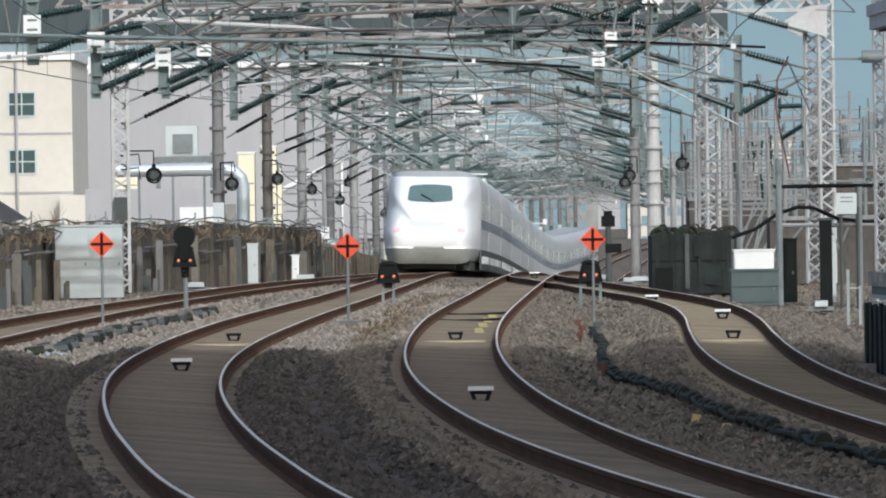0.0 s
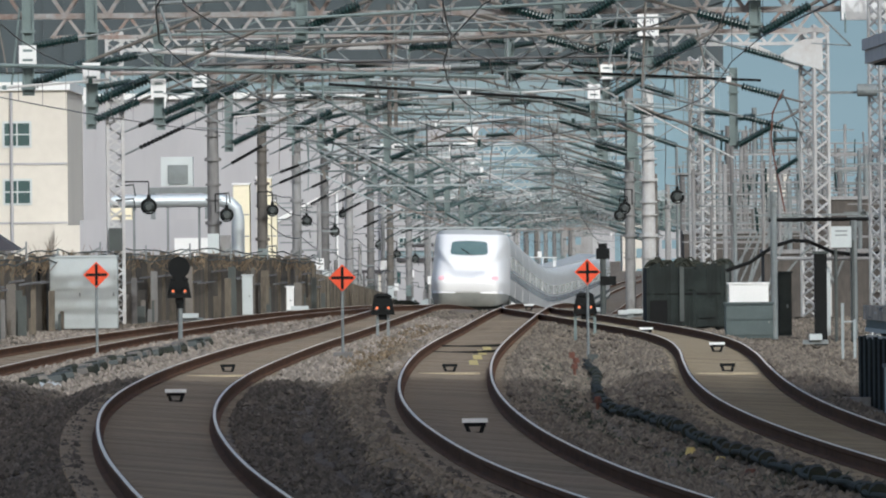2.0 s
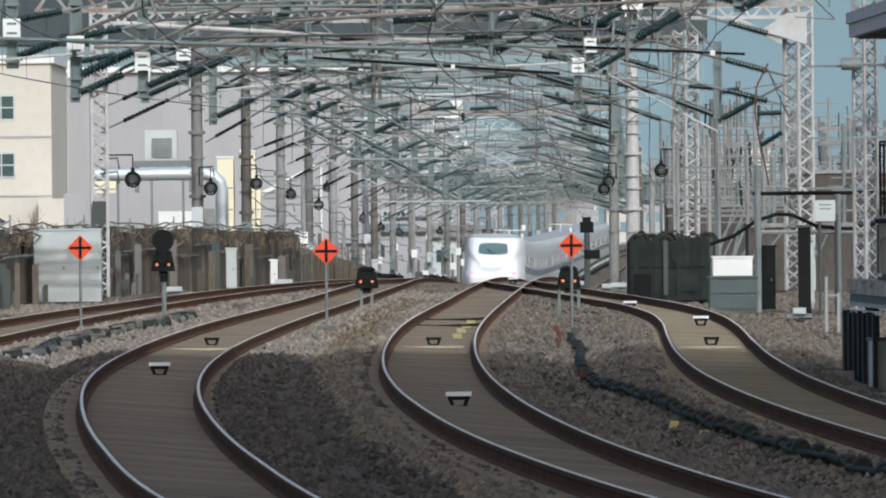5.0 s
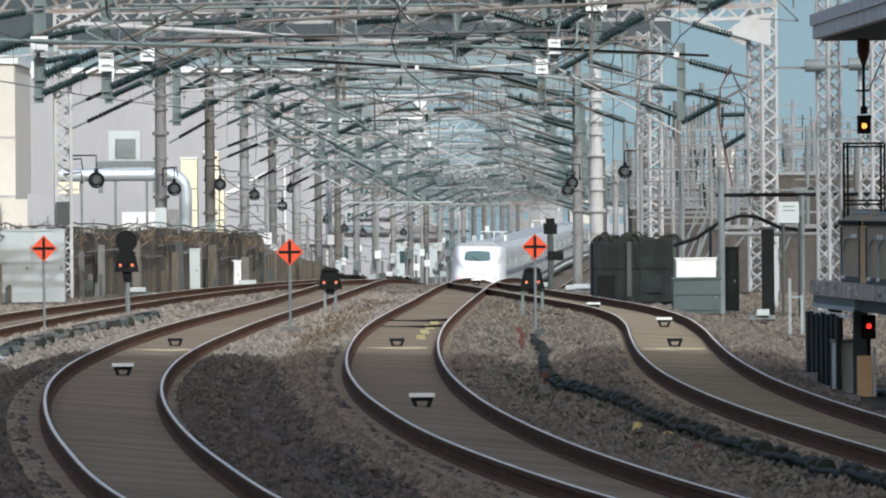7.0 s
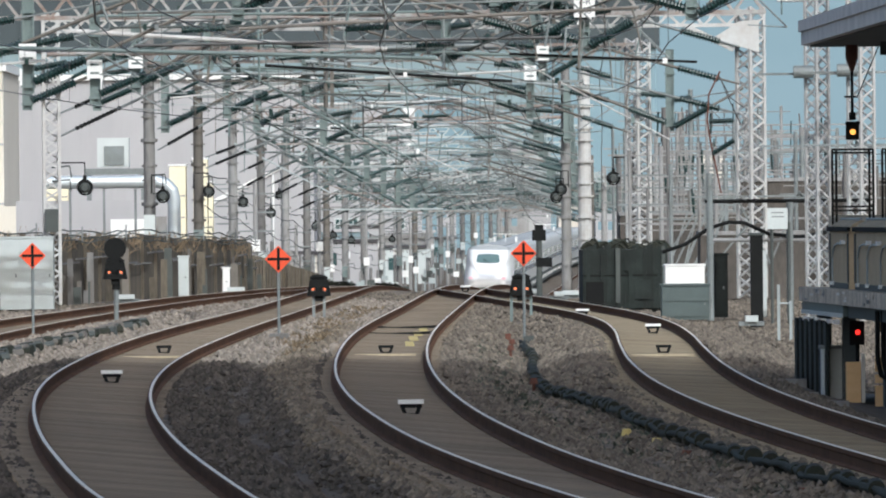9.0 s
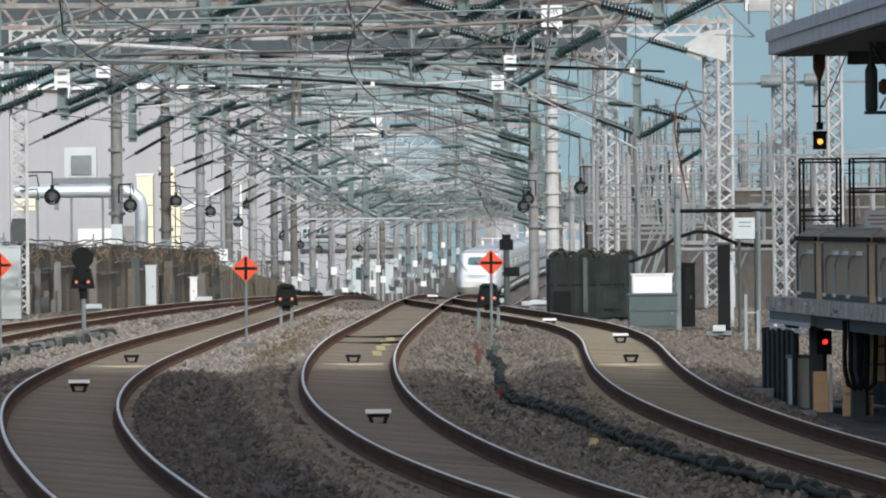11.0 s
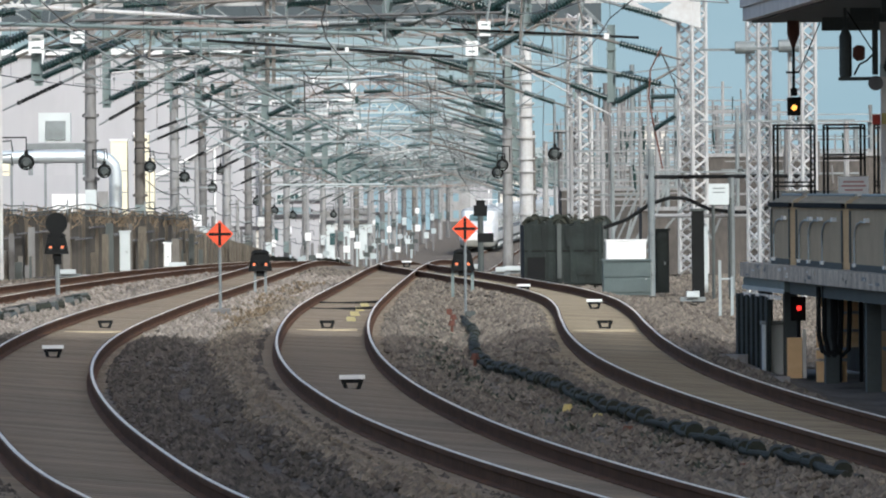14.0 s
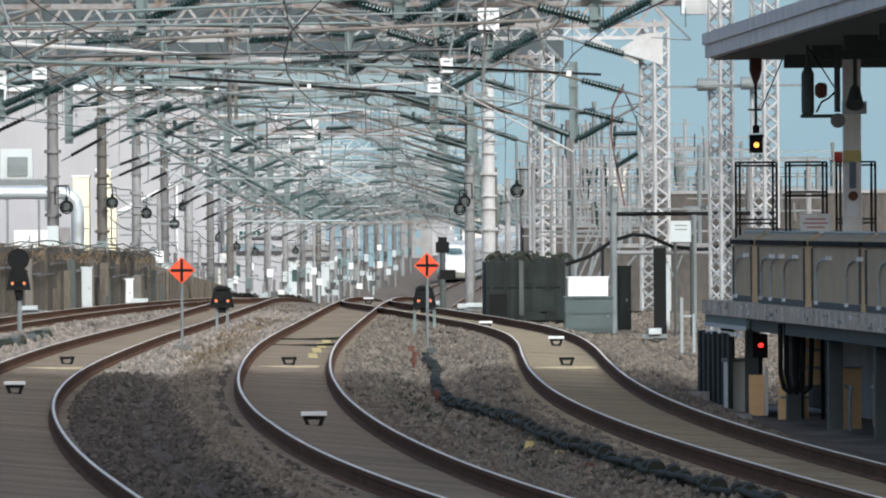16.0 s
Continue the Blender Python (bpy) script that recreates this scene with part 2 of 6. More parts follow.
# ---- building blocks ----
class Mesh:
    """Vertices and faces gathered from simple solids."""

    def __init__(self):
        self.v, self.f = [], []

    def add(self, verts, faces):
        o = len(self.v)
        self.v.extend(tuple(p) for p in verts)
        self.f.extend(tuple(i + o for i in f) for f in faces)
        return self

    def box(self, x0, y0, z0, x1, y1, z1):
        return self.add([(x, y, z) for z in (z0, z1) for x, y in ((x0, y0), (x1, y0), (x1, y1), (x0, y1))],
                        [(3, 2, 1, 0), (4, 5, 6, 7), (0, 1, 5, 4), (1, 2, 6, 5), (2, 3, 7, 6), (3, 0, 4, 7)])

    def tube(self, p, q, r, n=8, r2=None):
        p, q = Vector(p), Vector(q)
        d = (q - p).normalized()
        a = d.cross((0, 0, 1) if abs(d.z) < 0.9 else (1, 0, 0)).normalized()
        b = d.cross(a)
        r2 = r if r2 is None else r2
        ring = [(math.cos(2 * math.pi * i / n), math.sin(2 * math.pi * i / n)) for i in range(n)]
        vs = [p + (a * c + b * s) * r for c, s in ring] + [q + (a * c + b * s) * r2 for c, s in ring]
        fs = [(i, (i + 1) % n, n + (i + 1) % n, n + i) for i in range(n)]
        return self.add(vs, fs + [tuple(range(n))[::-1], tuple(range(n, 2 * n))])

    def bar(self, p, q, w=0.06, h=None):
        """A square bar from p to q."""
        h = h or w
        p, q = Vector(p), Vector(q)
        d = (q - p).normalized()
        a = d.cross((0, 0, 1) if abs(d.z) < 0.9 else (0, 1, 0)).normalized() * w / 2
        b = d.cross(a).normalized() * h / 2
        vs = [e + s for e in (p, q) for s in (-a - b, a - b, a + b, -a + b)]
        return self.add(vs, [(3, 2, 1, 0), (4, 5, 6, 7), (0, 1, 5, 4), (1, 2, 6, 5), (2, 3, 7, 6), (3, 0, 4, 7)])

    def path(self, pts, r, n=5):
        """One unbroken tube through all the points; r may be a list of radii."""
        pts = [Vector(p) for p in pts]
        rs = r if isinstance(r, (list, tuple)) else [r] * len(pts)
        o = len(self.v)
        a = None
        for i, p in enumerate(pts):
            d = (pts[min(i + 1, len(pts) - 1)] - pts[max(i - 1, 0)]).normalized()
            if a is None:
                a = d.cross((0, 0, 1) if abs(d.z) < 0.9 else (1, 0, 0))
            a = (a - d * a.dot(d)).normalized()
            b = d.cross(a)
            self.v.extend(tuple(p + (a * math.cos(2 * math.pi * k / n) + b * math.sin(2 * math.pi * k / n)) * rs[i]) for k in range(n))
        for i in range(len(pts) - 1):
            for k in range(n):
                self.f.append((o + i * n + k, o + i * n + (k + 1) % n, o + (i + 1) * n + (k + 1) % n, o + (i + 1) * n + k))
        m = o + (len(pts) - 1) * n
        self.f += [tuple(range(o, o + n))[::-1], tuple(range(m, m + n))]
        return self

    def disc(self, c, r, depth, n=20, axis=(0, 1, 0)):
        c, axis = Vector(c), Vector(axis)
        return self.tube(c - axis * depth / 2, c + axis * depth / 2, r, n)

    def data(self, name, material):
        me = bpy.data.meshes.new(name)
        me.from_pydata(self.v, [], self.f)
        for m in material if isinstance(material, (list, tuple)) else [material]:
            me.materials.append(m)
        me.update()
        return me


def part(name, shape, material, parent=None, label="", at=None):
    ob = new(name, shape.data(name, material) if isinstance(shape, Mesh) else shape)
    if parent:
        ob.parent = parent
    if at is not None:
        ob.location = at
    if label:
        tagged(ob, label)
    return ob


def thing(name, label, category, at=(0, 0, 0), group="", kind="", turn=0):
    ob = tagged(new(name), label, category, group, kind)
    ob.empty_display_size = 0.2
    ob.matrix_basis = pose(*at, 0, 0, turn)
    return ob


def curve_at(knots, d):
    """Smooth value at d of a line through (d, value) knots."""
    xs = [k[0] for k in knots]
    i = min(max(sum(x <= d for x in xs) - 1, 0), len(knots) - 2)
    (x0, y0), (x1, y1) = knots[i], knots[i + 1]
    h = x1 - x0
    s0 = (y1 - knots[i - 1][1]) / (x1 - knots[i - 1][0]) if i > 0 else (y1 - y0) / h
    s1 = (knots[i + 2][1] - y0) / (knots[i + 2][0] - x0) if i + 2 < len(knots) else (y1 - y0) / h
    u = (d - x0) / h
    if u < 0 or u > 1:
        return (y0 + (d - x0) * s0) if u < 0 else (y1 + (d - x1) * s1)
    return (2 * u**3 - 3 * u**2 + 1) * y0 + (u**3 - 2 * u**2 + u) * h * s0 + (-2 * u**3 + 3 * u**2) * y1 + (u**3 - u**2) * h * s1


# ---- plan of the tracks: distance ahead, metres to the right ----
LINE_1 = [(20, 5.2), (50, 1.6), (80, -1.24), (100, -2.44), (120, -3.30), (140, -3.87), (160, -4.11), (180, -4.05), (200, -3.77), (220, -3.4), (250, -2.7),
          (280, -2.0), (310, -1.35), (340, -0.8), (359, -0.41), (434, 1.36), (509, 2.99), (602, 5.12), (677, 7.2), (789, 11.0), (957, 16.6), (1200, 25), (1450, 34)]
LINE_2 = [(20, 9.0), (50, 5.2), (80, 2.6), (100, 1.36), (120, 0.63), (140, 0.25), (160, 0.11), (180, 0.15), (200, 0.33), (220, 0.63), (250, 1.2),
          (280, 1.82), (310, 2.48), (340, 3.3), (359, 3.85), (434, 5.65), (509, 7.29), (602, 9.42), (677, 11.5), (789, 15.3), (957, 20.9), (1200, 29.3), (1450, 38.3)]
LINE_3 = [(50, 8.0), (80, 6.3), (100, 5.45), (120, 4.87), (140, 4.65), (160, 4.76), (180, 5.08), (200, 5.46), (220, 5.66), (240, 5.48), (260, 4.9), (280, 4.08), (300, 3.3), (315, 2.75), (330, 2.95)]
LINE_0 = [(150, -9.6), (180, -9.1), (200, -8.75), (220, -8.3), (240, -7.72), (260, -6.95), (280, -5.95), (300, -4.7), (325, -2.7), (345, -1.0), (365, -0.25)]
FALL = [(-100, 0), (250, 0), (320, 0), (350, -0.12), (395, -0.6), (434, -1.2), (509, -2.35), (580, -3.3), (640, -3.65), (720, -3.65), (800, -3.45), (870, -3.25), (960, -3.2), (4000, -3.2)]


def grade(d):
    return curve_at(FALL, d)


def cant(d, main=False):
    """How much higher the outer rail lies in the bend; more on the two main lines."""
    return 0.075 * min(1, max(0, (260 - d) / 60)) + (0.06 * min(1, max(0, (165 - d) / 45)) if main else 0)


def steps(a, b):
    """Distances from a to b, close together near the viewer."""
    out, d = [], a
    while d < b:
        out.append(d)
        d += 1.5 + max(0, d - 150) * 0.012
    return out + [b]


# ---- ground ----
def ground_z(x, y):
    """Height of the ballast: a raised, canted bed under each track and lower, uneven ground between."""
    cs = [curve_at(k, y) for k in (LINE_0, LINE_1, LINE_2, LINE_3) if k[0][0] - 25 < y < k[-1][0] + 300]
    near = min(cs, key=lambda q: abs(x - q)) if cs else 999
    off = abs(x - near)
    z = grade(y) - (0.19 if off < 1.5 else 0.19 + min(off - 1.5, 1.0) * 0.28)
    if off > 1.0 and abs(x) < 20 and y < 420:
        z += 0.03 * noise.noise((x * 0.55, y * 0.16, 3.1)) + 0.03 * noise.noise((x * 1.9, y * 0.7, 0)) + 0.02 * noise.noise((x * 5, y * 2.1, 7))
    if off < 2.5:
        z += cant(y, near in (curve_at(LINE_1, y), curve_at(LINE_2, y))) * (0.5 - 0.5 * min(1, max(-1, (x - near) / 0.75))) * min(1, (2.5 - off) / 1.2)
    return z


def ground():
    ys = [-300, -150, -60, 0, 40] + [60 + 0.9 * i for i in range(160)] + [205 + 2.0 * i for i in range(90)] + [385 + 8 * i for i in range(45)] + [760 + 60 * i for i in range(12)] + [1600, 2200, 3200, 4600]
    xs = [-2500, -900, -300, -120, -60, -35, -22] + [-16 + 0.32 * i for i in range(101)] + [17.5, 22, 35, 60, 120, 300, 900, 2500]
    shape = Mesh()
    shape.v = [(x, y, ground_z(x, y)) for y in ys for x in xs]
    w = len(xs)
    shape.f = [(j * w + i, j * w + i + 1, (j + 1) * w + i + 1, (j + 1) * w + i) for j in range(len(ys) - 1) for i in range(w - 1)]
    ob = tagged(part("ground", shape, [BALLAST, DARKBALLAST, PALEBALLAST]), "brown-grey crushed stone ballast, darkened for soot and shade along the main lines", "ground", kind="structure")
    for p in ob.data.polygons:
        p.material_index = sooty_shaded(p.center.x, p.center.y)


def sooty_shaded(x, y):
    """1: fouled ballast, darkened also for the foreground shade; 2: a paler stretch; 0: the rest."""
    if x > curve_at(LINE_2, y) or y > 420:
        return 0
    if y < 180 + 9 * noise.noise((x * 0.8, y * 0.05, 9.0)):
        return 1
    return 2 if y < 300 + 12 * noise.noise((x * 0.5, y * 0.05, 3.0)) else 0


def sand_side(d):
    """Outer offset of the sandy strip beside the second line."""
    return 1.55 + 0.55 * min(1, max(0, (d - 140) / 40)) + 0.2 * noise.noise((d * 0.21, 1.3, 0)) + 0.14 * noise.noise((d * 0.8, 5.1, 0))


def sandy_strip():
    shape, d, n = Mesh(), 78.0, 5
    rows = 0
    while d < 232:
        c, w = curve_at(LINE_2, d), sand_side(d)
        for k in range(n):
            x = c - 1.18 - (w - 1.18) * k / (n - 1)
            shape.v.append((x, d, ground_z(x, d) + (0.03 if 0 < k < n - 1 else -0.01)))
        rows += 1
        d += 0.9
    shape.f = [(j * n + k + 1, j * n + k, (j + 1) * n + k, (j + 1) * n + k + 1) for j in range(rows - 1) for k in range(n - 1)]
    tagged(part("sandy_strip", shape, SAND), "strip of pale sandy fines beside the rails", "ground", kind="structure")


ground()
sandy_strip()

# ---- far sky ----
def far_sky():
    m = bpy.data.materials.new("hazy_teal_sky")
    m.use_nodes = True
    n, l = m.node_tree.nodes, m.node_tree.links
    n.remove(n["Principled BSDF"])
    em, co, mp, ns, mix = n.new("ShaderNodeEmission"), n.new("ShaderNodeTexCoord"), n.new("ShaderNodeMapping"), n.new("ShaderNodeTexNoise"), n.new("ShaderNodeMix")
    mp.inputs["Scale"].default_value = (0.004, 1, 0.02)
    ns.inputs["Scale"].default_value, ns.inputs["Detail"].default_value = 1.0, 5
    mix.data_type = "RGBA"
    mix.inputs[6].default_value, mix.inputs[7].default_value = (0.35, 0.49, 0.53, 1), (0.49, 0.61, 0.63, 1)
    l.new(co.outputs["Object"], mp.inputs[0])
    l.new(mp.outputs[0], ns.inputs["Vector"])
    l.new(ns.outputs[0], mix.inputs[0])
    l.new(mix.outputs[2], em.inputs[0])
    l.new(em.outputs[0], n["Material Output"].inputs[0])
    em.inputs[1].default_value = 1.0
    s = Mesh().add([(-900, 4400, -60), (900, 4400, -60), (900, 4400, 500), (-900, 4400, 500)], [(0, 1, 2, 3)])
    tagged(part("backdrop_sky", s, m), "hazy grey-blue sky", "sky", kind="structure")


far_sky()

# ---- tracks ----
HEAD = [(-0.036, 0), (-0.036, -0.04), (-0.01, -0.055), (-0.01, -0.14), (-0.07, -0.155), (-0.07, -0.175), (0.07, -0.175), (0.07, -0.155), (0.01, -0.14), (0.01, -0.055), (0.036, -0.04), (0.036, 0)]


def track(knots, a, b, label):
    road = thing("railway_track", label, "track", kind="structure")
    ds = steps(a, b)
    for side in (-1, 1):
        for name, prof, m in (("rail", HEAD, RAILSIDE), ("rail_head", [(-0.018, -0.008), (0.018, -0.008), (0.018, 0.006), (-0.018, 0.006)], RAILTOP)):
            shape = Mesh()
            n = len(prof)
            for d in ds:
                x = curve_at(knots, d) + side * 0.7525
                z = grade(d) + (cant(d, knots in (LINE_1, LINE_2)) if side < 0 else 0)
                shape.v.extend((x + px, d, z + pz) for px, pz in prof)
            for i in range(len(ds) - 1):
                for k in range(n):
                    shape.f.append((i * n + k, (i + 1) * n + k, (i + 1) * n + (k + 1) % n, i * n + (k + 1) % n))
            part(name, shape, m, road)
    return road


track(LINE_1, 30, 1400, "curving main line with rusty rails and shiny heads")
track(LINE_2, 40, 1400, "second main line with shiny rail heads on ballast")
track(LINE_3, 60, 326, "platform side track swinging into the main line")
track(LINE_0, 150, 362, "rusty loop track joining the main line")


def sleepers(knots, a, b, material=None):
    shape, d = Mesh(), a
    while d < b:
        x, z, c = curve_at(knots, d), grade(d), cant(d, knots in (LINE_1, LINE_2))
        r = random.uniform
        l, h = x - 1.2, x + 1.2
        z0, z1 = z - 0.172 + c * 1.3, z - 0.172 - c * 0.3
        w = 0.15 + r(-0.01, 0.01)
        shape.add([(l, d - w, z0 - 0.2), (h, d - w, z1 - 0.2), (h, d + w, z1 - 0.2), (l, d + w, z0 - 0.2),
                   (l, d - w, z0), (h, d - w, z1), (h, d + w, z1), (l, d + w, z0)], [(4, 5, 6, 7), (0, 1, 5, 4), (1, 2, 6, 5), (2, 3, 7, 6), (3, 0, 4, 7)])
        d += 0.6
    tagged(part("sleepers", shape, material or BED), "dusty brown concrete sleepers under the rails", "sleepers", kind="stuff")


sleepers(LINE_1, 60, 365)
sleepers(LINE_2, 60, 365)
sleepers(LINE_3, 80, 300, PALEBED)
sleepers(LINE_0, 160, 330)


# ---- overhead gantries ----
def truss(width, depth, thick, bay, bar):
    """A lattice beam along x from 0 to width, bottom chord at z = 0."""
    s = Mesh()
    for y in (0, thick):
        for z in (0, depth):
            s.bar((0, y, z), (width, y, z), bar * 1.5)
        n = max(2, round(width / bay))
        for i in range(n):
            x0, x1, x2 = width * i / n, width * (i + 0.5) / n, width * (i + 1) / n
            s.bar((x0, y, 0), (x1, y, depth), bar)
            s.bar((x1, y, depth), (x2, y, 0), bar)
    n = max(2, round(width / bay))
    for i in range(n + 1):
        x = width * i / n
        s.bar((x, 0, 0), (x, thick, 0), bar)
        if i < n:
            s.bar((x, 0, depth), (x + width / n, thick, depth), bar)
    return s


def lattice(height, w, bay, bar):
    """A square lattice mast, standing on z = 0, centred."""
    s, h = Mesh(), w / 2
    for x, y in ((-h, -h), (h, -h), (h, h), (-h, h)):
        s.bar((x, y, 0), (x, y, height), bar * 1.5)
    n = max(2, round(height / bay))
    for i in range(n):
        z0, z1, z2 = height * i / n, height * (i + 0.5) / n, height * (i + 1) / n
        for (ax, ay), (bx, by) in (((-h, -h), (h, -h)), ((h, -h), (h, h)), ((h, h), (-h, h)), ((-h, h), (-h, -h))):
            s.bar((ax, ay, z0), (bx, by, z1), bar)
            s.bar((bx, by, z1), (ax, ay, z2), bar)
    return s


def insulator(p, q, r, sheds):
    """A ribbed insulator: one turned body with a wide shed at every step."""
    p, q = Vector(p), Vector(q)
    pts, rs = [p], [r * 0.6]
    sheds = int(sheds * 1.5)
    for i in range(sheds):
        for u, k in ((0.2, 0.62), (0.35, 1.0), (0.55, 0.95), (0.75, 0.62)):
            pts.append(p.lerp(q, (i + u) / sheds))
            rs.append(r * k)
    return Mesh().path(pts + [q], rs + [r * 0.6], 8)


def pole_mast(height, r):
    s = Mesh().tube((0, 0, 0), (0, 0, height), r, 14, r * 0.82)
    for i in range(9):
        z = height * (0.25 + 0.08 * i) + 0.12 * (i * 7 % 3)
        s.tube((0, 0, z), (0, 0, z + (0.07, 0.12, 0.05)[i % 3]), r * (1.22, 1.32, 1.25)[i % 3], 14)
    return s


def pole_sign(post, rows, at, w=0.52, h=0.58):
    plate = part("pole_sign", Mesh().box(-w / 2, -0.012, -h / 2, w / 2, 0.012, h / 2), WHITE, post, "white enamel pole sign", at)
    for i, text in enumerate(rows):
        cu = bpy.data.curves.new("lettering", "FONT")
        cu.body, cu.size, cu.align_x, cu.extrude = text, 0.27, "CENTER", 0.004
        ob = new("lettering", cu)
        ob.data.materials.append(LIVERY)
        ob.parent = plate
        ob.matrix_basis = pose(0, -0.018, 0.05 - 0.26 * i, 90, 0, 0)
    return plate


def drop_post(parent, x, y, top, bottom, w=0.3, material=None):
    s = Mesh()
    for o in (-w / 2, w / 2 - 0.05):
        s.box(o, -0.1, bottom, o + 0.05, 0.1, top)
    s.box(-w / 2 + 0.05, -0.02, bottom, w / 2 - 0.05, 0.02, top)
    s.box(-w / 2 - 0.03, -0.13, bottom + 0.15, w / 2 + 0.03, 0.13, bottom + 0.22)
    s.box(-w / 2 - 0.03, -0.13, top - 0.9, w / 2 + 0.03, 0.13, top - 0.83)
    return part("drop_post", s, material or GREENSTEEL, parent, "", (x, y, 0))


def bracket(parent, x, y, z, side, reach, rise, glass=None):
    """A hinged bracket that carries the wires: strut, tie and two long green insulators."""
    x2 = x + side * reach
    root = Vector((x + side * 0.15, y - 0.12, z))
    tip = Vector((x2, y - 0.12, z + rise))
    neck = root.lerp(tip, min(0.5, 1.35 / reach))
    arm = part("bracket_arm", Mesh().tube(neck, tip, 0.045, 8), STEEL if glass else PIPEBROWN, parent)
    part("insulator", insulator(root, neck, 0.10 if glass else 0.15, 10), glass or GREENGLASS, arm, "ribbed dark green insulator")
    up = Vector((x + side * 0.15, y - 0.12, z + 0.95))
    far = Vector((x2 - side * reach * 0.1, y - 0.12, z + rise * 0.93))
    nk = up.lerp(far, 0.28)
    tie = part("bracket_tie", Mesh().tube(nk, far, 0.03, 6), STEEL, parent)
    part("insulator", insulator(up, nk, 0.085 if glass else 0.125, 9), glass or GREENGLASS, tie, "ribbed dark green insulator")
    s = Mesh().tube(root.lerp(tip, 0.5), (x2 - side * 0.2, y - 0.12, z - 0.35), 0.025, 6)
    s.tube((x2 - side * 0.2, y - 0.12, z - 0.35), (x2 - side * 1.2, y - 0.12, z - 0.28), 0.02, 6)
    part("steady_arm", s, STEEL, parent)


PLATES = [["7-R", "281"], ["7-R", "280"]]


def gantry(i, d, xl, xr, bottom, depth, thick, bay, bar, left, right, material):
    z = grade(d)
    # distant gantries take paler glass and steel in place of haze
    glass = HAZEGLASS if d > 440 else None
    g = thing("catenary_gantry", "steel lattice gantry spanning the tracks, rust-streaked", "gantry", (0, d, z), "catenary gantries")
    part("truss", truss(xr - xl, depth, thick, bay, bar), material, g, "", (xl, 0, bottom))
    for x, kind in ((xl, left), (xr, right)):
        if kind == "lattice":
            mast = part("column", lattice(bottom + depth + 0.5, 0.58 if x > 0 else 0.46, 0.62, 0.06), WHITESTEEL, g, "lattice steel column", (x, thick / 2, -0.3))
            mast.rotation_euler = (0, 0, radians(42 if x > 0 else 4))
        elif kind == "pole":
            part("column", pole_mast(bottom + depth + 0.9, 0.23), (CONCRETE, POLEGREY, CONCRETE, POLEGREY, PIPEBROWN)[i % 5], g, "banded grey concrete pole", (x, thick / 2, -0.3))
        elif kind == "tube":
            part("column", pole_mast(bottom + depth + 0.9, 0.30), WHITESTEEL, g, "pale steel tube column", (x, thick / 2, -0.3))
            part("column", pole_mast(bottom + depth + 0.9, 0.22), CONCRETE, g, "", (x - 0.75, thick / 2 + 0.4, -0.3))
    lines = [LINE_1, LINE_2]
    c1, c2 = curve_at(LINE_1, d), curve_at(LINE_2, d)
    near = {0: [(8.03, 7.2, -1, 5.0), (-10.3, 5.95, 1, 4.6), (3.1, 7.4, -1, 4.4), (-8.7, 5.5, 1, 4.2), (-3.4, 7.3, 1, 4.2)],
            1: [(6.03, 6.95, -1, 4.8), (-7.95, 5.57, 1, 4.2), (4.6, 7.2, -1, 4.8)],
            2: [(6.4, 7.3, -1, 5.2), (-10.5, 5.6, 1, 4.4), (-5.0, 6.8, 1, 3.6), (-7.2, 6.1, 1, 4.0), (2.2, 6.9, -1, 4.4)],
            3: [(6.0, 7.2, -1, 4.8), (5.55, 6.5, -1, 4.6), (10.5, 5.4, -1, 3.6), (-9.8, 6.3, 1, 4.2), (-5.2, 6.0, 1, 4.0), (-2.4, 6.6, 1, 4.2), (-7.4, 5.5, 1, 3.8)]}
    posts = near.get(i) or [(c1 - 2.9, 5.9, 1, 4.2), (c2 + 2.7, 6.0, -1, 4.6), (c1 - 5.6, 6.6, 1, 3.8), (c2 + 1.2, 7.0, -1, 4.4)]
    for k, (x, low, side, reach) in enumerate(posts):
        p = drop_post(g, x, -0.2, bottom + depth * 0.6, low)
        bracket(g, x, -0.2, low + 0.3, side, reach, 1.35 if side < 0 else 1.75, glass)
        if k % 2 == 0 and side < 0 or d > 440 and k % 2 == 0:
            bracket(g, x, -0.35, low + 0.15, -side, 2.6, 1.35, glass)
        if k == 0 and i in (0, 1):
            pole_sign(p, PLATES[i], (0, -0.42, low + 1.28), 0.6, 0.62)
        elif (k < 2 or k == 3) and d < 370:
            plate = part("pole_sign", Mesh().box(-0.22, -0.012, -0.26, 0.22, 0.012, 0.26), WHITE, p, "white enamel pole sign", (0, -0.36, low + 1.0))
            for a, b in ((-0.12, 0.1), (-0.13, -0.14)):
                part("marking", Mesh().box(a, -0.018, b, -a, -0.013, b + 0.06), GREENSTEEL, plate)
    # pipes slung below the beam, with jumper loops between them
    for k in range(5 if d < 480 else 2):
        zz = bottom + 0.3 - 0.36 * k + random.uniform(-0.15, 0.15)
        x0 = xl + random.uniform(0.05, 0.45) * (xr - xl)
        x1 = x0 + random.uniform(0.25, 0.55) * (xr - xl)
        yy = -0.35 - 0.15 * k
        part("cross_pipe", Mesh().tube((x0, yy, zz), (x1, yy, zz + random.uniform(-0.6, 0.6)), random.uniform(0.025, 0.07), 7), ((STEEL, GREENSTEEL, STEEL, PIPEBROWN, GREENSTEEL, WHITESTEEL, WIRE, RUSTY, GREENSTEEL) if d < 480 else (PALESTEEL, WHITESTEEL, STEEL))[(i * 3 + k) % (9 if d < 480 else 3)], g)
    if d >= 300:
        for k in range(3):
            z0 = 5.3 + 0.95 * k + random.uniform(-0.2, 0.2)
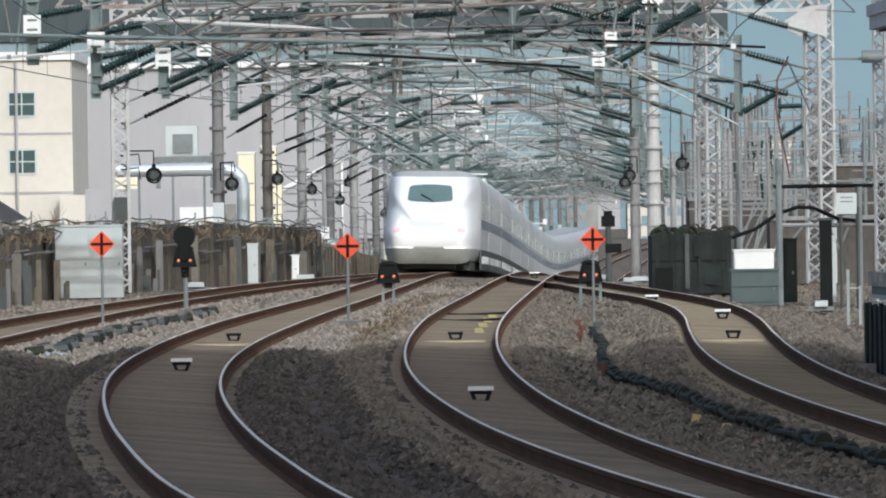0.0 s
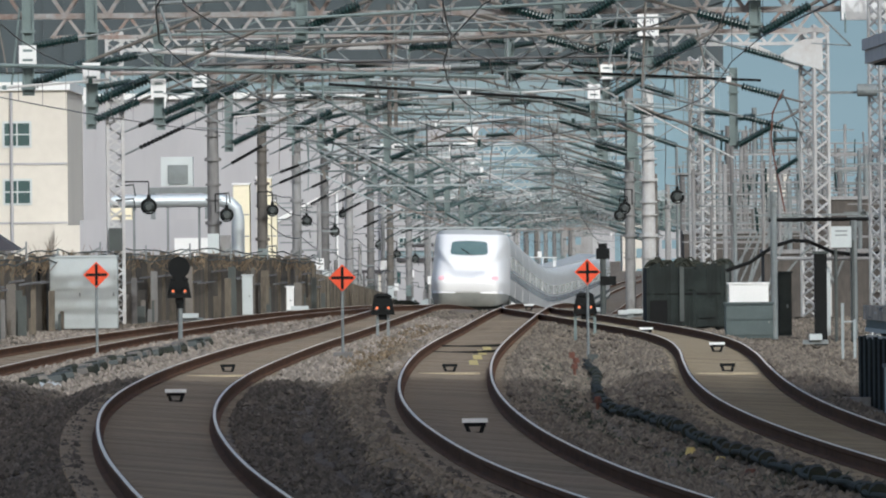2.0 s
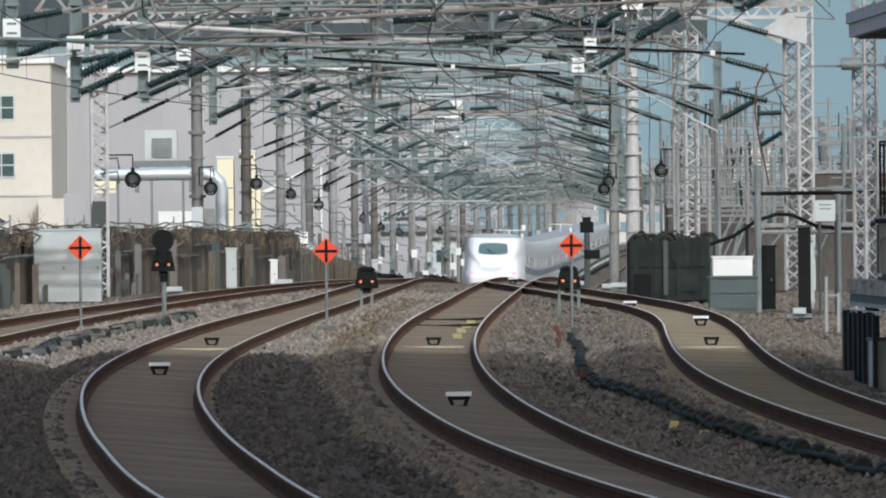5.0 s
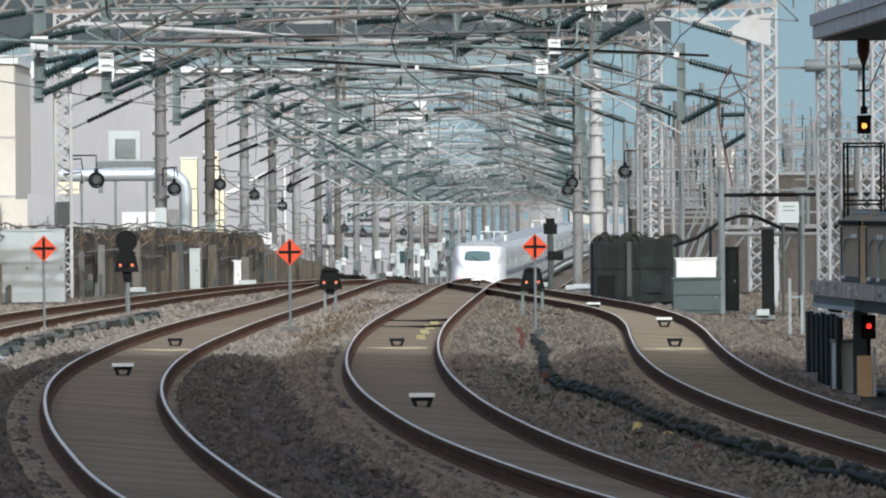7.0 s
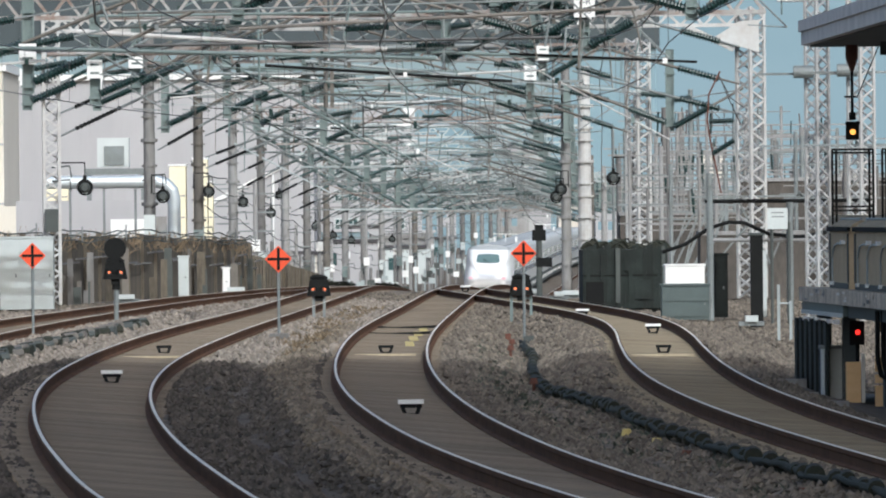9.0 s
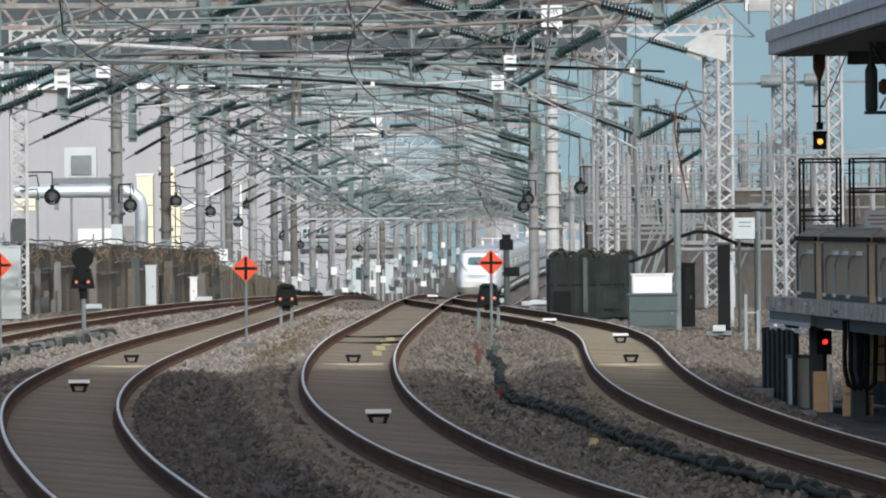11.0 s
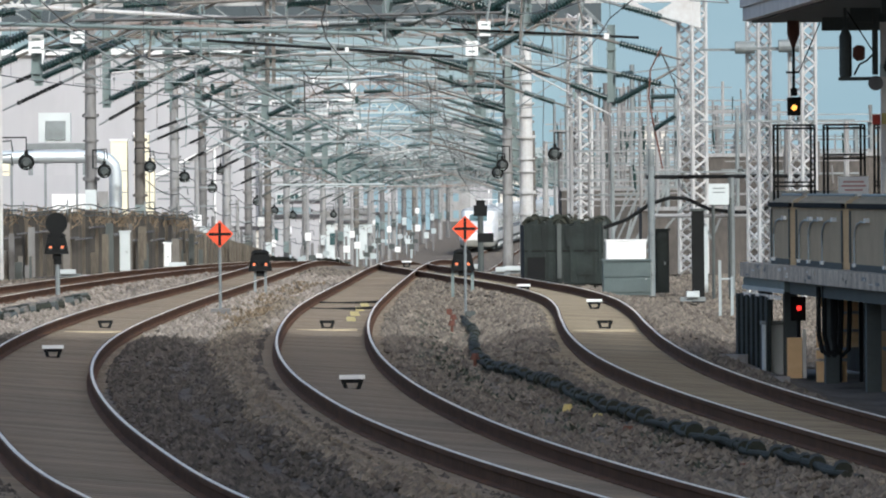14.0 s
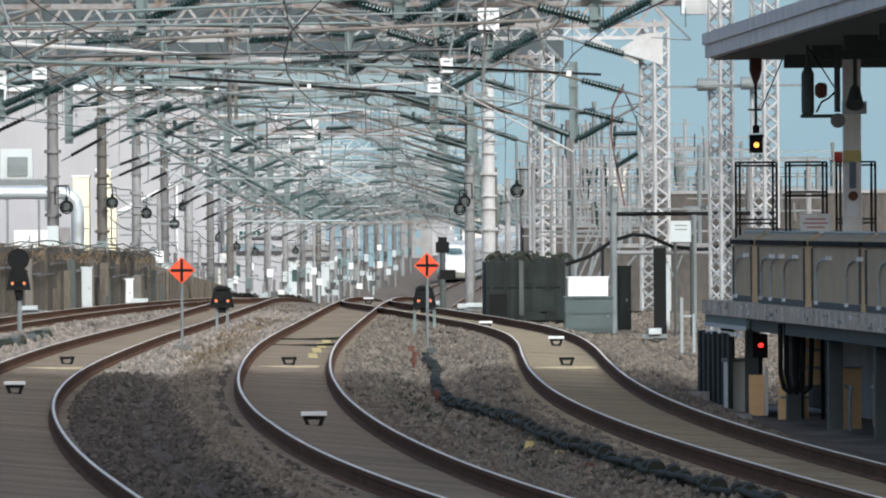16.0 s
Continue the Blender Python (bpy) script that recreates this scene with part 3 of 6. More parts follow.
            root = Vector((xr - 0.35, 0.1 - 0.3 * k, z0))
            tip = Vector((xr - random.uniform(4.6, 6.4), 0.1 - 0.3 * k, z0 + random.uniform(1.3, 1.8)))
            a, b = root.lerp(tip, 0.12), root.lerp(tip, 0.36)
            arm = part("column_arm", Mesh().path([root, a, b, tip], [0.03, 0.035, 0.045, 0.035], 7), STEEL if (i + k) % 3 else PIPEBROWN, g)
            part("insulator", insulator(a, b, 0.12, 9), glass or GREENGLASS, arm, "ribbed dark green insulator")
        for k in range(3):
            z0 = 4.9 + 0.8 * k + random.uniform(-0.2, 0.2)
            root = Vector((xl + 0.3, 0.1 - 0.3 * k, z0))
            tip = Vector((xl + random.uniform(3.4, 5.0), 0.1 - 0.3 * k, z0 + random.uniform(1.5, 2.1)))
            a, b = root.lerp(tip, 0.1), root.lerp(tip, random.uniform(0.26, 0.42))
            arm = part("column_arm", Mesh().path([root, a, b, tip], [0.03, 0.035, 0.045, 0.035], 7), STEEL, g)
            part("insulator", insulator(a, b, 0.075, 8), (BLACK if d < 560 else TRAINDARK) if k < 2 else glass or GREENGLASS, arm, "ribbed dark insulator")
        for k in range(2):
            zz = 3.0 + 1.3 * k + random.uniform(-0.5, 0.5)
            pts = [(xl, 0.1, zz), (xl + 0.55, 0.1, zz + 0.05), (xl + 0.6, 0.1, zz - 0.3)]
            part("side_bracket", Mesh().path(pts, 0.03, 6), TRAINDARK, g)
        part("pole_box", Mesh().box(xl - 0.2, -0.4, 1.9, xl + 0.2, -0.2, 2.6), (CABINET, GREENSTEEL, TRAINDARK)[i % 3], g)
    for k in range(10):
        x0 = random.uniform(xl, xr)
        part("hanger_rod", Mesh().tube((x0, -0.4, bottom + 0.2), (x0 + random.uniform(-0.3, 0.3), -0.6, bottom - random.uniform(0.6, 2.4)), random.uniform(0.015, 0.04), 6), (STEEL, GREENSTEEL, PIPEBROWN)[k % 3], g)
    rnd = random.Random(300 + i)
    for k in range(9 if d < 520 else 5):
        x0 = xl + rnd.uniform(0.0, 0.7) * (xr - xl)
        run = rnd.uniform(2.0, 6.5)
        zz = bottom - rnd.uniform(-0.4, 2.3)
        yy = rnd.uniform(-1.6, 1.8)
        tilt = rnd.uniform(-0.12, 0.12) if k % 3 else rnd.choice((-1, 1)) * rnd.uniform(0.25, 0.6)
        tip = Vector((min(x0 + run, xr), yy, zz + tilt * run))
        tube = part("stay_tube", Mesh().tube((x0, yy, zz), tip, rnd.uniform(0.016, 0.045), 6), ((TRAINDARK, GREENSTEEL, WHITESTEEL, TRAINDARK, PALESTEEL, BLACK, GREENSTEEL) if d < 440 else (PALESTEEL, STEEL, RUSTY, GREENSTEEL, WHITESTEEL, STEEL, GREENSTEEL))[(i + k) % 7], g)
        for j in range(2):
            q = Vector((x0, yy, zz)).lerp(tip, rnd.uniform(0.05, 0.95))
            w, h = rnd.uniform(0.03, 0.07), rnd.uniform(0.05, 0.13)
            part("clamp", Mesh().box(q.x - w, q.y - 0.08, q.z - h, q.x + w, q.y + 0.08, q.z + h), (WHITE, STEEL, GREENGLASS, GREENSTEEL, PIPEBROWN, STEEL)[(i + k + j) % 6], tube)
    for k in range(2 if d > 400 else 0):
        zz = bottom - 0.9 - 1.3 * k + rnd.uniform(-0.3, 0.3)
        x0 = xl + rnd.uniform(0.2, 5)
        part("spreader_beam", Mesh().box(x0, -0.2, zz, min(xr, x0 + rnd.uniform(3, 9)), -0.05, zz + rnd.uniform(0.05, 0.1)), (PALESTEEL, STEEL, RUSTY)[(i + k) % 3], g, "pale horizontal steel beam")
    for k in range(3):
        x0 = c1 - 4 + random.uniform(0, 10)
        pts = [(x0 + 1.3 * u, -0.5, bottom - 0.4 - 0.9 * math.sin(math.pi * u) * (0.4 + 0.25 * k) - 0.6 * u) for u in (0, 0.15, 0.35, 0.5, 0.65, 0.85, 1)]
        part("jumper_cable", Mesh().path(pts, 0.02, 5), WIRE, g)
    for k in range(2):
        x0 = c1 - 1.5 + 3.5 * k + random.uniform(-1, 1)
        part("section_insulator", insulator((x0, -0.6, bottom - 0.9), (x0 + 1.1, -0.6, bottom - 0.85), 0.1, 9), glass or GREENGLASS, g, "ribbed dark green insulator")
    if i == 2:
        s = Mesh().bar((9.5, 0, bottom - 0.02), (10.95, 0, bottom - 0.75), 0.3, 0.16)
        s.add([(10.3, -0.27, bottom - 0.4), (11.7, -0.27, bottom - 0.85), (11.7, -0.27, bottom + 0.15), (11.1, -0.27, bottom + 0.1),
               (10.3, -0.23, bottom - 0.4), (11.7, -0.23, bottom - 0.85), (11.7, -0.23, bottom + 0.15), (11.1, -0.23, bottom + 0.1)],
              [(0, 1, 2, 3), (7, 6, 5, 4), (0, 4, 5, 1), (1, 5, 6, 2), (2, 6, 7, 3), (3, 7, 4, 0)])
        part("knee_brace", s, WHITESTEEL, g, "white plate knee brace")
        part("hanging_post", Mesh().tube((-1.45, -0.3, 9.3), (-1.45, -0.3, 5.6), 0.07, 10).box(-1.32, -0.36, 5.6, -1.2, -0.24, 9.3), PIPEBROWN, g, "rust-streaked hanging post")
    if i == 0:
        s = Mesh().box(10.2, -0.5, 7.65, 11.5, 0.3, 8.6)
        for k in range(4):
            s.box(10.3 + 0.33 * k, -0.53, 7.68, 10.33 + 0.33 * k, -0.5, 8.58)
        part("equipment_box", s, WHITE, g, "pale panelled equipment box")
    return g


GANTRIES = [(256, -12.6, 11.0, 7.95, 0.80, 0.7, 1.05, 0.085, "lattice", "", RUSTY), (290, -11, 11.2, 8.05, 0.58, 0.5, 0.9, 0.075, "", "", RUSTY),
            (308, -9.8, 11.45, 8.0, 0.34, 0.4, 0.72, 0.07, "lattice", "lattice", WHITESTEEL)]
d, i = 360, 0
while d < 1150:
    c1, c2 = curve_at(LINE_1, d), curve_at(LINE_2, d)
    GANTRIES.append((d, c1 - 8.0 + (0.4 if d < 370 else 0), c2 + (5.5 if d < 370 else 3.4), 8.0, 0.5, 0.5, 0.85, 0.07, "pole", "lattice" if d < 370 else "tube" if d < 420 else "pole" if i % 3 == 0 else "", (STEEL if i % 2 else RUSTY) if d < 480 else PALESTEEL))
    d += 52 if d < 400 else 38
    i += 1
for i, row in enumerate(GANTRIES):
    gantry(i, *row)


# ---- overhead wires ----
def wires(knots, a, b, label):
    w = thing("overhead_wire", label, "wire")
    stops = [a] + [g[0] for g in GANTRIES if a < g[0] < b] + [b]
    contact, carrier, drops = [], [], Mesh()
    for p, q in zip(stops, stops[1:]):
        n = 7
        for k in range(n):
            u = k / n
            d = p + (q - p) * u
            x, z = curve_at(knots, d), grade(d)
            contact.append((x, d, z + 5.2))
            carrier.append((x, d, z + 6.75 - 4 * 0.55 * u * (1 - u)))
            if k:
                drops.tube(contact[-1], carrier[-1], 0.006, 3)
    part("contact_wire", Mesh().path(contact, 0.012, 4), WIRE, w)
    part("carrier_wire", Mesh().path(carrier, 0.014, 4), WIRE, w)
    tagged(part("dropper", drops, WIRE, w), kind="stuff")


wires(LINE_1, 100, 1150, "thin dark contact and carrier wires over the main line")
wires(LINE_2, 100, 1150, "thin dark contact and carrier wires over the second line")
wires(LINE_3, 100, 326, "thin dark wires over the platform side track")
wires(LINE_0, 200, 362, "thin dark wires over the loop track")

def feeder(offset, height, sag, r, label):
    """A bare wire strung along the line from gantry to gantry."""
    s, pts = Mesh(), []
    stops = [g[0] for g in GANTRIES]
    for p, q in zip(stops, stops[1:]):
        for k in range(5):
            u = k / 5
            d = p + (q - p) * u
            pts.append((curve_at(LINE_1, d) + offset, d, grade(d) + height - sag * 4 * u * (1 - u)))
    s.path(pts, r, 4)
    tagged(part("feeder_wire", s, WIRE), label, "wire")


for offset, height in ((-5.0, 7.4), (1.9, 8.6), (6.9, 8.8), (8.4, 7.6)):
    feeder(offset, height, 0.5, 0.016, "dark feeder wire strung between the gantries")

def side_feeder(offset, height):
    pts, d = [], 412
    while d < 1100:
        pts.append((curve_at(LINE_1, d) + offset, d, grade(d) + height - 0.25 * abs(math.sin(math.pi * (d - 412) / 38))))
        d += 9.5
    tagged(part("feeder_wire", Mesh().path(pts, 0.022, 4), WIRE), "dark feeder wire strung along the masts", "wire")


for offset, height in ((-7.7, 2.6), (-7.75, 3.6), (-7.6, 4.6), (-8.3, 5.4)):
    side_feeder(offset, height)


def line_pole(d, offset, h):
    p = thing("line_pole", "slim dark trackside pole with a cross-arm", "pole", (curve_at(LINE_1, d) + offset, d, grade(d) - 0.4), "line poles")
    part("shaft", Mesh().tube((0, 0, 0), (0, 0, h), 0.13, 9, 0.09), FENCE if int(d) % 3 else CONCRETE, p)
    for k in range(3):
        part("cross_arm", Mesh().bar((-0.7, 0, h - 0.4 - 0.8 * k), (0.8, 0, h - 0.4 - 0.8 * k), 0.07), STEEL, p)
    part("fitting", Mesh().box(-0.16, -0.25, h * 0.45, 0.2, -0.1, h * 0.45 + 0.5), (WHITE, TRAINDARK, CABINET)[int(d) % 3], p)


for k in range(16):
    line_pole(432 + 33 * k, -6.4 - 2.2 * (k % 3), 5.2 + 0.8 * (k % 4))

# ---- station: platform, canopy, unseen block that shades the near tracks ----
def slab(x0, y0, x1, y1, right, z0, z1):
    """A flat slab whose left edge runs from (x0, y0) to (x1, y1)."""
    return Mesh().add([(x0, y0, z0), (x1, y1, z0), (right, y1, z0), (right, y0, z0), (x0, y0, z1), (x1, y1, z1), (right, y1, z1), (right, y0, z1)],
                      [(3, 2, 1, 0), (4, 5, 6, 7), (0, 1, 5, 4), (1, 2, 6, 5), (2, 3, 7, 6), (3, 0, 4, 7)])


def edge(d):
    """The platform's edge, metres to the right at a distance ahead."""
    return 6.55 + (157 - d) * 0.0396


def edge_slab(d0, d1, a, b, z0, z1):
    """A block along the platform, a to b metres behind its edge."""
    p = [(edge(d0) + a, d0), (edge(d0) + b, d0), (edge(d1) + b, d1), (edge(d1) + a, d1)]
    return Mesh().add([(x, y, z) for z in (z0, z1) for x, y in p], [(3, 2, 1, 0), (4, 5, 6, 7), (0, 1, 5, 4), (1, 2, 6, 5), (2, 3, 7, 6), (3, 0, 4, 7)])


def station():
    # added block outside the view; its shadow covers the near tracks
    block = Mesh().box(30, -150, -1, 80, 37.6, 100)
    tagged(part("station_building", block, STATION), "tall grey block out of view, added to shade the near tracks", "building", kind="structure")
    plat = thing("platform", "worn concrete platform on steel legs beside the side track", "platform", kind="structure")
    part("platform_slab", edge_slab(95, 157, 0, 0.14, 1.03, 1.25), SLAB, plat, "chipped concrete platform edge")
    part("platform_deck", edge_slab(95, 156.98, 0.145, 6.5, 1.03, 1.246), SLAB, plat, "worn concrete platform deck")
    # near edge beam coloured dark to deepen the shade under the slab
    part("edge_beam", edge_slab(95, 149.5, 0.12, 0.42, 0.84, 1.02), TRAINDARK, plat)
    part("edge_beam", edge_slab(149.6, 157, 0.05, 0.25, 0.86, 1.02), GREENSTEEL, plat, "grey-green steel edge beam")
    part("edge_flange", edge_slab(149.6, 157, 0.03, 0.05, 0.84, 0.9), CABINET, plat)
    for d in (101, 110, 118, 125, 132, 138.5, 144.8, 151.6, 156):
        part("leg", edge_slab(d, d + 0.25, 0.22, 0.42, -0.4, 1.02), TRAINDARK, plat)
    part("back_wall", edge_slab(95, 157, 1.5, 1.7, -0.4, 1.02), CONCRETE, plat)
    for k in range(6):
        d = 150.2 + 1.15 * k
        part("bolt_head", edge_slab(d, d + 0.3, -0.02, 0.05, 0.74, 0.80), WHITE, plat)
    rnd = random.Random(4)
    for k in range(46):
        d = rnd.uniform(122, 156.5)
        w = rnd.uniform(0.1, 0.6)
        z = rnd.uniform(1.05, 1.2)
        part("chip", edge_slab(d, d + w, -0.012, -0.003, z, z + rnd.uniform(0.015, 0.06)), (CONCRETE, SLAB, STATION)[k % 3], plat)
    can = thing("platform_canopy", "pale grey platform canopy, its underside toned dark for shade", "canopy", kind="structure")
    part("fascia", slab(6.62, 157, 7.45, 92, 7.6, 4.98, 5.18), STATION, can)
    part("fascia", slab(6.58, 157.1, 7.41, 92, 7.6, 5.185, 5.36), STATION, can)
    part("roof_sheet", slab(7.3, 157, 7.6, 92, 13.5, 5.1, 5.3), STATION, can)
    # dark sheet puts the shade below the canopy into its colour
    part("soffit", slab(6.75, 156.8, 7.58, 92, 13.4, 4.95, 4.978), TRAINDARK, can, "canopy soffit toned dark for shade")
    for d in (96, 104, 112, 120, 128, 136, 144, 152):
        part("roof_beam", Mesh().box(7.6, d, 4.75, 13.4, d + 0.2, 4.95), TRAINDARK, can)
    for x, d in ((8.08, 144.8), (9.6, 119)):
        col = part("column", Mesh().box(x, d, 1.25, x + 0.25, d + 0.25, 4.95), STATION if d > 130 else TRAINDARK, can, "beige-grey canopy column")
        if d > 130:
            part("name_board", Mesh().box(x - 0.02, d - 0.06, 3.98, x + 0.33, d - 0.02, 4.16), CABINET, col)
            part("lettering_bar", Mesh().box(x + 0.05, d - 0.07, 4.05, x + 0.26, d - 0.062, 4.09), BLACK, col)
            part("orange_board", Mesh().box(x - 0.0, d - 0.05, 3.30, x + 0.25, d - 0.01, 3.46), YELLOW, col)
            part("red_box", Mesh().box(x - 0.13, d - 0.05, 3.30, x - 0.02, d + 0.1, 3.44), LAMPOFF, col)
            part("blue_board", Mesh().box(x + 0.08, d - 0.05, 2.92, x + 0.17, d - 0.01, 3.29), TRAINBLUE, col)
            part("notice", Mesh().box(x + 0.04, d - 0.05, 2.52, x + 0.2, d - 0.01, 2.72), WHITE, col)
            part("alarm_disc", Mesh().disc((x + 0.13, d - 0.03, 2.81), 0.07, 0.04), RUSTBOX, col)


LAMPOFF = mat("red_alarm_box", (0.5, 0.05, 0.03), 0.5, amount=0.2)
station()


def platform_door(d0, d1, rails, label):
    """A waist-high door case along the edge, its top hooded, with bent rails on the track side."""
    g = thing("platform_door", label, "platform door", (0, 0, 1.25), "platform doors")
    h = 1.03
    ring = ((0.26, 0), (0.26, h - 0.16), (0.30, h - 0.07), (0.44, h), (0.52, h - 0.02), (0.52, 0))
    s, n = Mesh(), len(ring)
    s.v = [(edge(d) + o, d, z) for d in (d0, d1) for o, z in ring]
    s.f = [(k, n + k, n + (k + 1) % n, (k + 1) % n) for k in range(n)] + [tuple(range(n)), tuple(range(n, 2 * n))[::-1]]
    part("door_body", s, DOORGREY, g)
    part("hood", edge_slab(d0 - 0.1, d1 + 0.1, 0.22, 0.27, h - 0.17, h - 0.10), BLACK, g, "dark hood lip")
    part("top_rail", Mesh().tube((edge(d0) + 0.44, d0, h + 0.015), (edge(d1) + 0.44, d1, h + 0.015), 0.02, 6), PALESTEEL, g)
    part("kick_plate", edge_slab(d0 + 0.1, d1 - 0.1, 0.245, 0.258, 0.0, 0.09), TRAINDARK, g)
    for d in (d0 + 0.12, d1 - 0.12):
        part("end_strip", edge_slab(d - 0.08, d + 0.08, 0.24, 0.259, 0.1, h - 0.2), TRAINDARK, g)
    for d in rails:
        pts = [(edge(d - u) + 0.235, d - u, z) for u, z in ((0, 0.08), (0, 0.46), (0.12, 0.56), (0.4, 0.64), (1.0, 0.68), (1.5, 0.67))]
        part("grab_rail", Mesh().path(pts, 0.014, 7), PALESTEEL, g, "pale bent grab rail")
        part("lamp_stud", edge_slab(d - 2.05, d - 1.75, 0.2, 0.26, 0.67, 0.73), WHITE, g)
        part("foot_stud", edge_slab(d - 0.12, d + 0.12, 0.21, 0.26, 0.05, 0.1), WHITE, g)


for d0, d1, rails in ((122.4, 133.6, (131.6, 127.5)), (134.2, 141.3, (140.4, 136.0)), (142.3, 149.9, (149.2, 147.6, 145.4)), (150.9, 154.3, (153.6,))):
    platform_door(d0, d1, rails, "waist-high olive-grey platform door with bent pale rails")
for d in (134, 142, 150.4):
    s = thing("door_post", "pale slim post between the platform doors", "post", (0, 0, 1.25), "door posts")
    part("post", edge_slab(d - 0.35, d - 0.2, 0.4, 0.47, 0, 0.95), CABINET, s)
    part("latch", edge_slab(d - 0.36, d - 0.19, 0.36, 0.4, 0.62, 0.7), WHITE, s)


def platform_fittings():
    s = thing("hanging_signal", "black signal with a lit yellow lamp hung from the canopy", "signal", (7.31, 155, 0))
    part("hanger", Mesh().tube((0, 0, 4.95), (0, 0, 4.75), 0.10, 10).tube((0, 0, 4.75), (0, 0, 4.55), 0.10, 10, 0.03), RUSTBOX, s)
    part("rod", Mesh().tube((0, 0, 4.6), (0, 0, 3.8), 0.022, 8), BLACK, s)
    part("bracket", Mesh().tube((-0.12, 0, 4.16), (0.08, 0, 4.16), 0.018, 6).tube((0.08, 0, 4.16), (0.42, 0, 4.95), 0.01, 5), BLACK, s)
    part("junction", Mesh().box(-0.05, -0.04, 3.8, 0.05, 0.05, 3.92), BLACK, s)
    part("housing", Mesh().box(-0.1, -0.08, 3.5, 0.1, 0.12, 3.78).box(-0.11, -0.2, 3.74, 0.11, 0.0, 3.77), BLACK, s)
    part("lens", Mesh().disc((0, -0.1, 3.62), 0.042, 0.03), LAMPYELLOW, s, "lit yellow lens")
    s = thing("loudspeaker", "dark grey speaker and camera cluster hung from the canopy", "loudspeaker", (7.53, 144, 0))
    part("column", Mesh().path([(0, 0, 4.95), (0, 0, 4.68), (0, 0, 4.64), (0, 0, 4.55), (0, 0, 4.0), (0, 0, 3.95)], [0.025, 0.025, 0.05, 0.09, 0.09, 0.06], 12), TRAINDARK, s)
    part("camera_box", Mesh().path([(0.1, -0.05, 4.31), (0.16, -0.05, 4.31), (0.24, -0.05, 4.31), (0.27, -0.05, 4.31)], [0.07, 0.12, 0.11, 0.08], 10), RUSTBOX, s, "dull red-brown lamp box")
    part("tray", Mesh().box(-0.1, -0.1, 3.92, 0.44, 0.1, 3.97), TRAINDARK, s)
    part("stem", Mesh().tube((0.42, 0, 4.95), (0.42, 0, 4.0), 0.045, 10), TRAINDARK, s)
    part("disc", Mesh().disc((0.42, -0.1, 3.88), 0.105, 0.09, 20), POLEGREY, s, "grey round speaker face")
    part("stay", Mesh().tube((0.03, 0, 4.9), (0.38, 0, 4.35), 0.01, 5).path([(0.12, 0, 4.0), (0.2, 0, 4.15), (0.3, 0, 4.2), (0.4, 0, 4.3)], 0.016, 6), BLACK, s)
    part("horn", Mesh().tube((0.68, 0.1, 4.34), (0.66, -0.1, 4.1), 0.07, 14, 0.13), TRAINDARK, s)
    part("horn_stem", Mesh().tube((0.68, 0.1, 4.95), (0.68, 0.1, 4.3), 0.03, 8), TRAINDARK, s)
    for x0, x1, z0 in ((7.05, 7.68, 2.42), (7.82, 8.45, 2.84), (8.6, 9.2, 2.42)):
        f = thing("rail_stand", "dark open steel frame standing at the platform end", "frame", (0, 156.2, 1.25), "rail stands")
        for x in (x0, x0 + 0.06, x1 - 0.06, x1):
            part("post", Mesh().bar((x, 0, 0), (x, 0, 3.36 - 1.25), 0.035), BLACK, f)
        for z in (z0, z0 + 0.06, 3.36, 3.31):
            part("rail", Mesh().bar((x0, 0, z - 1.25), (x1, 0, z - 1.25), 0.03), BLACK, f)
    w = thing("low_screen", "cream low screen behind the platform doors", "screen", (0, 0, 1.25))
    part("panel", Mesh().box(7.0, 156.4, 0, 8.2, 156.5, 1.1), BEIGE, w)
    part("panel", Mesh().box(8.4, 150, 0, 10.5, 150.1, 1.0), BEIGE, w)
    n = thing("notice_board", "white notice board with faint unreadable red lines", "sign", (0, 148, 1.25))
    part("board", Mesh().box(7.62, -0.02, 1.02, 8.06, 0.02, 1.31), WHITE, n)
    part("post", Mesh().tube((7.84, 0.03, 0), (7.84, 0.03, 1.1), 0.03, 8), STEEL, n)
    for z, a in ((1.22, 0.3), (1.16, 0.36), (1.10, 0.26)):
        part("text_bar", Mesh().box(7.84 - a / 2, -0.026, z, 7.84 + a / 2, -0.022, z + 0.025), LAMPTAILDULL, n)
    r = thing("repeater_signal", "small black signal with a lit red lamp under the platform edge", "signal", (7.17, 151, -0.08))
    part("housing", Mesh().box(-0.12, -0.06, 0.5, 0.1, 0.12, 0.86), BLACK, r)
    part("lens", Mesh().disc((0, -0.08, 0.69), 0.036, 0.03), LAMPRED, r, "lit red lens")
    part("post", Mesh().tube((0, 0.05, -0.32), (0, 0.05, 0.5), 0.03, 8), BLACK, r)
    b = thing("plywood_board", "orange-brown plywood board leaning below the platform", "board", (6.9, 149, -0.4))
    part("sheet", Mesh().box(0.0, 0, 0.0, 0.22, 0.05, 0.6), WOODBOX, b)
    part("edge_strip", Mesh().box(0.23, -0.02, 0, 0.28, 0.06, 0.72), BEIGE, b)
    c = thing("grey_box", "small pale grey trackside box below the platform", "box", (6.68, 152, -0.4))
    part("body", Mesh().box(0, 0, 0, 0.42, 0.5, 0.75), CABINET, c)
    part("lid", Mesh().box(-0.03, -0.03, 0.75, 0.45, 0.53, 0.80), STEEL, c)
    p = thing("timber_panels", "light plywood panels seen under the platform slab", "panel", (0, 146, -0.4))
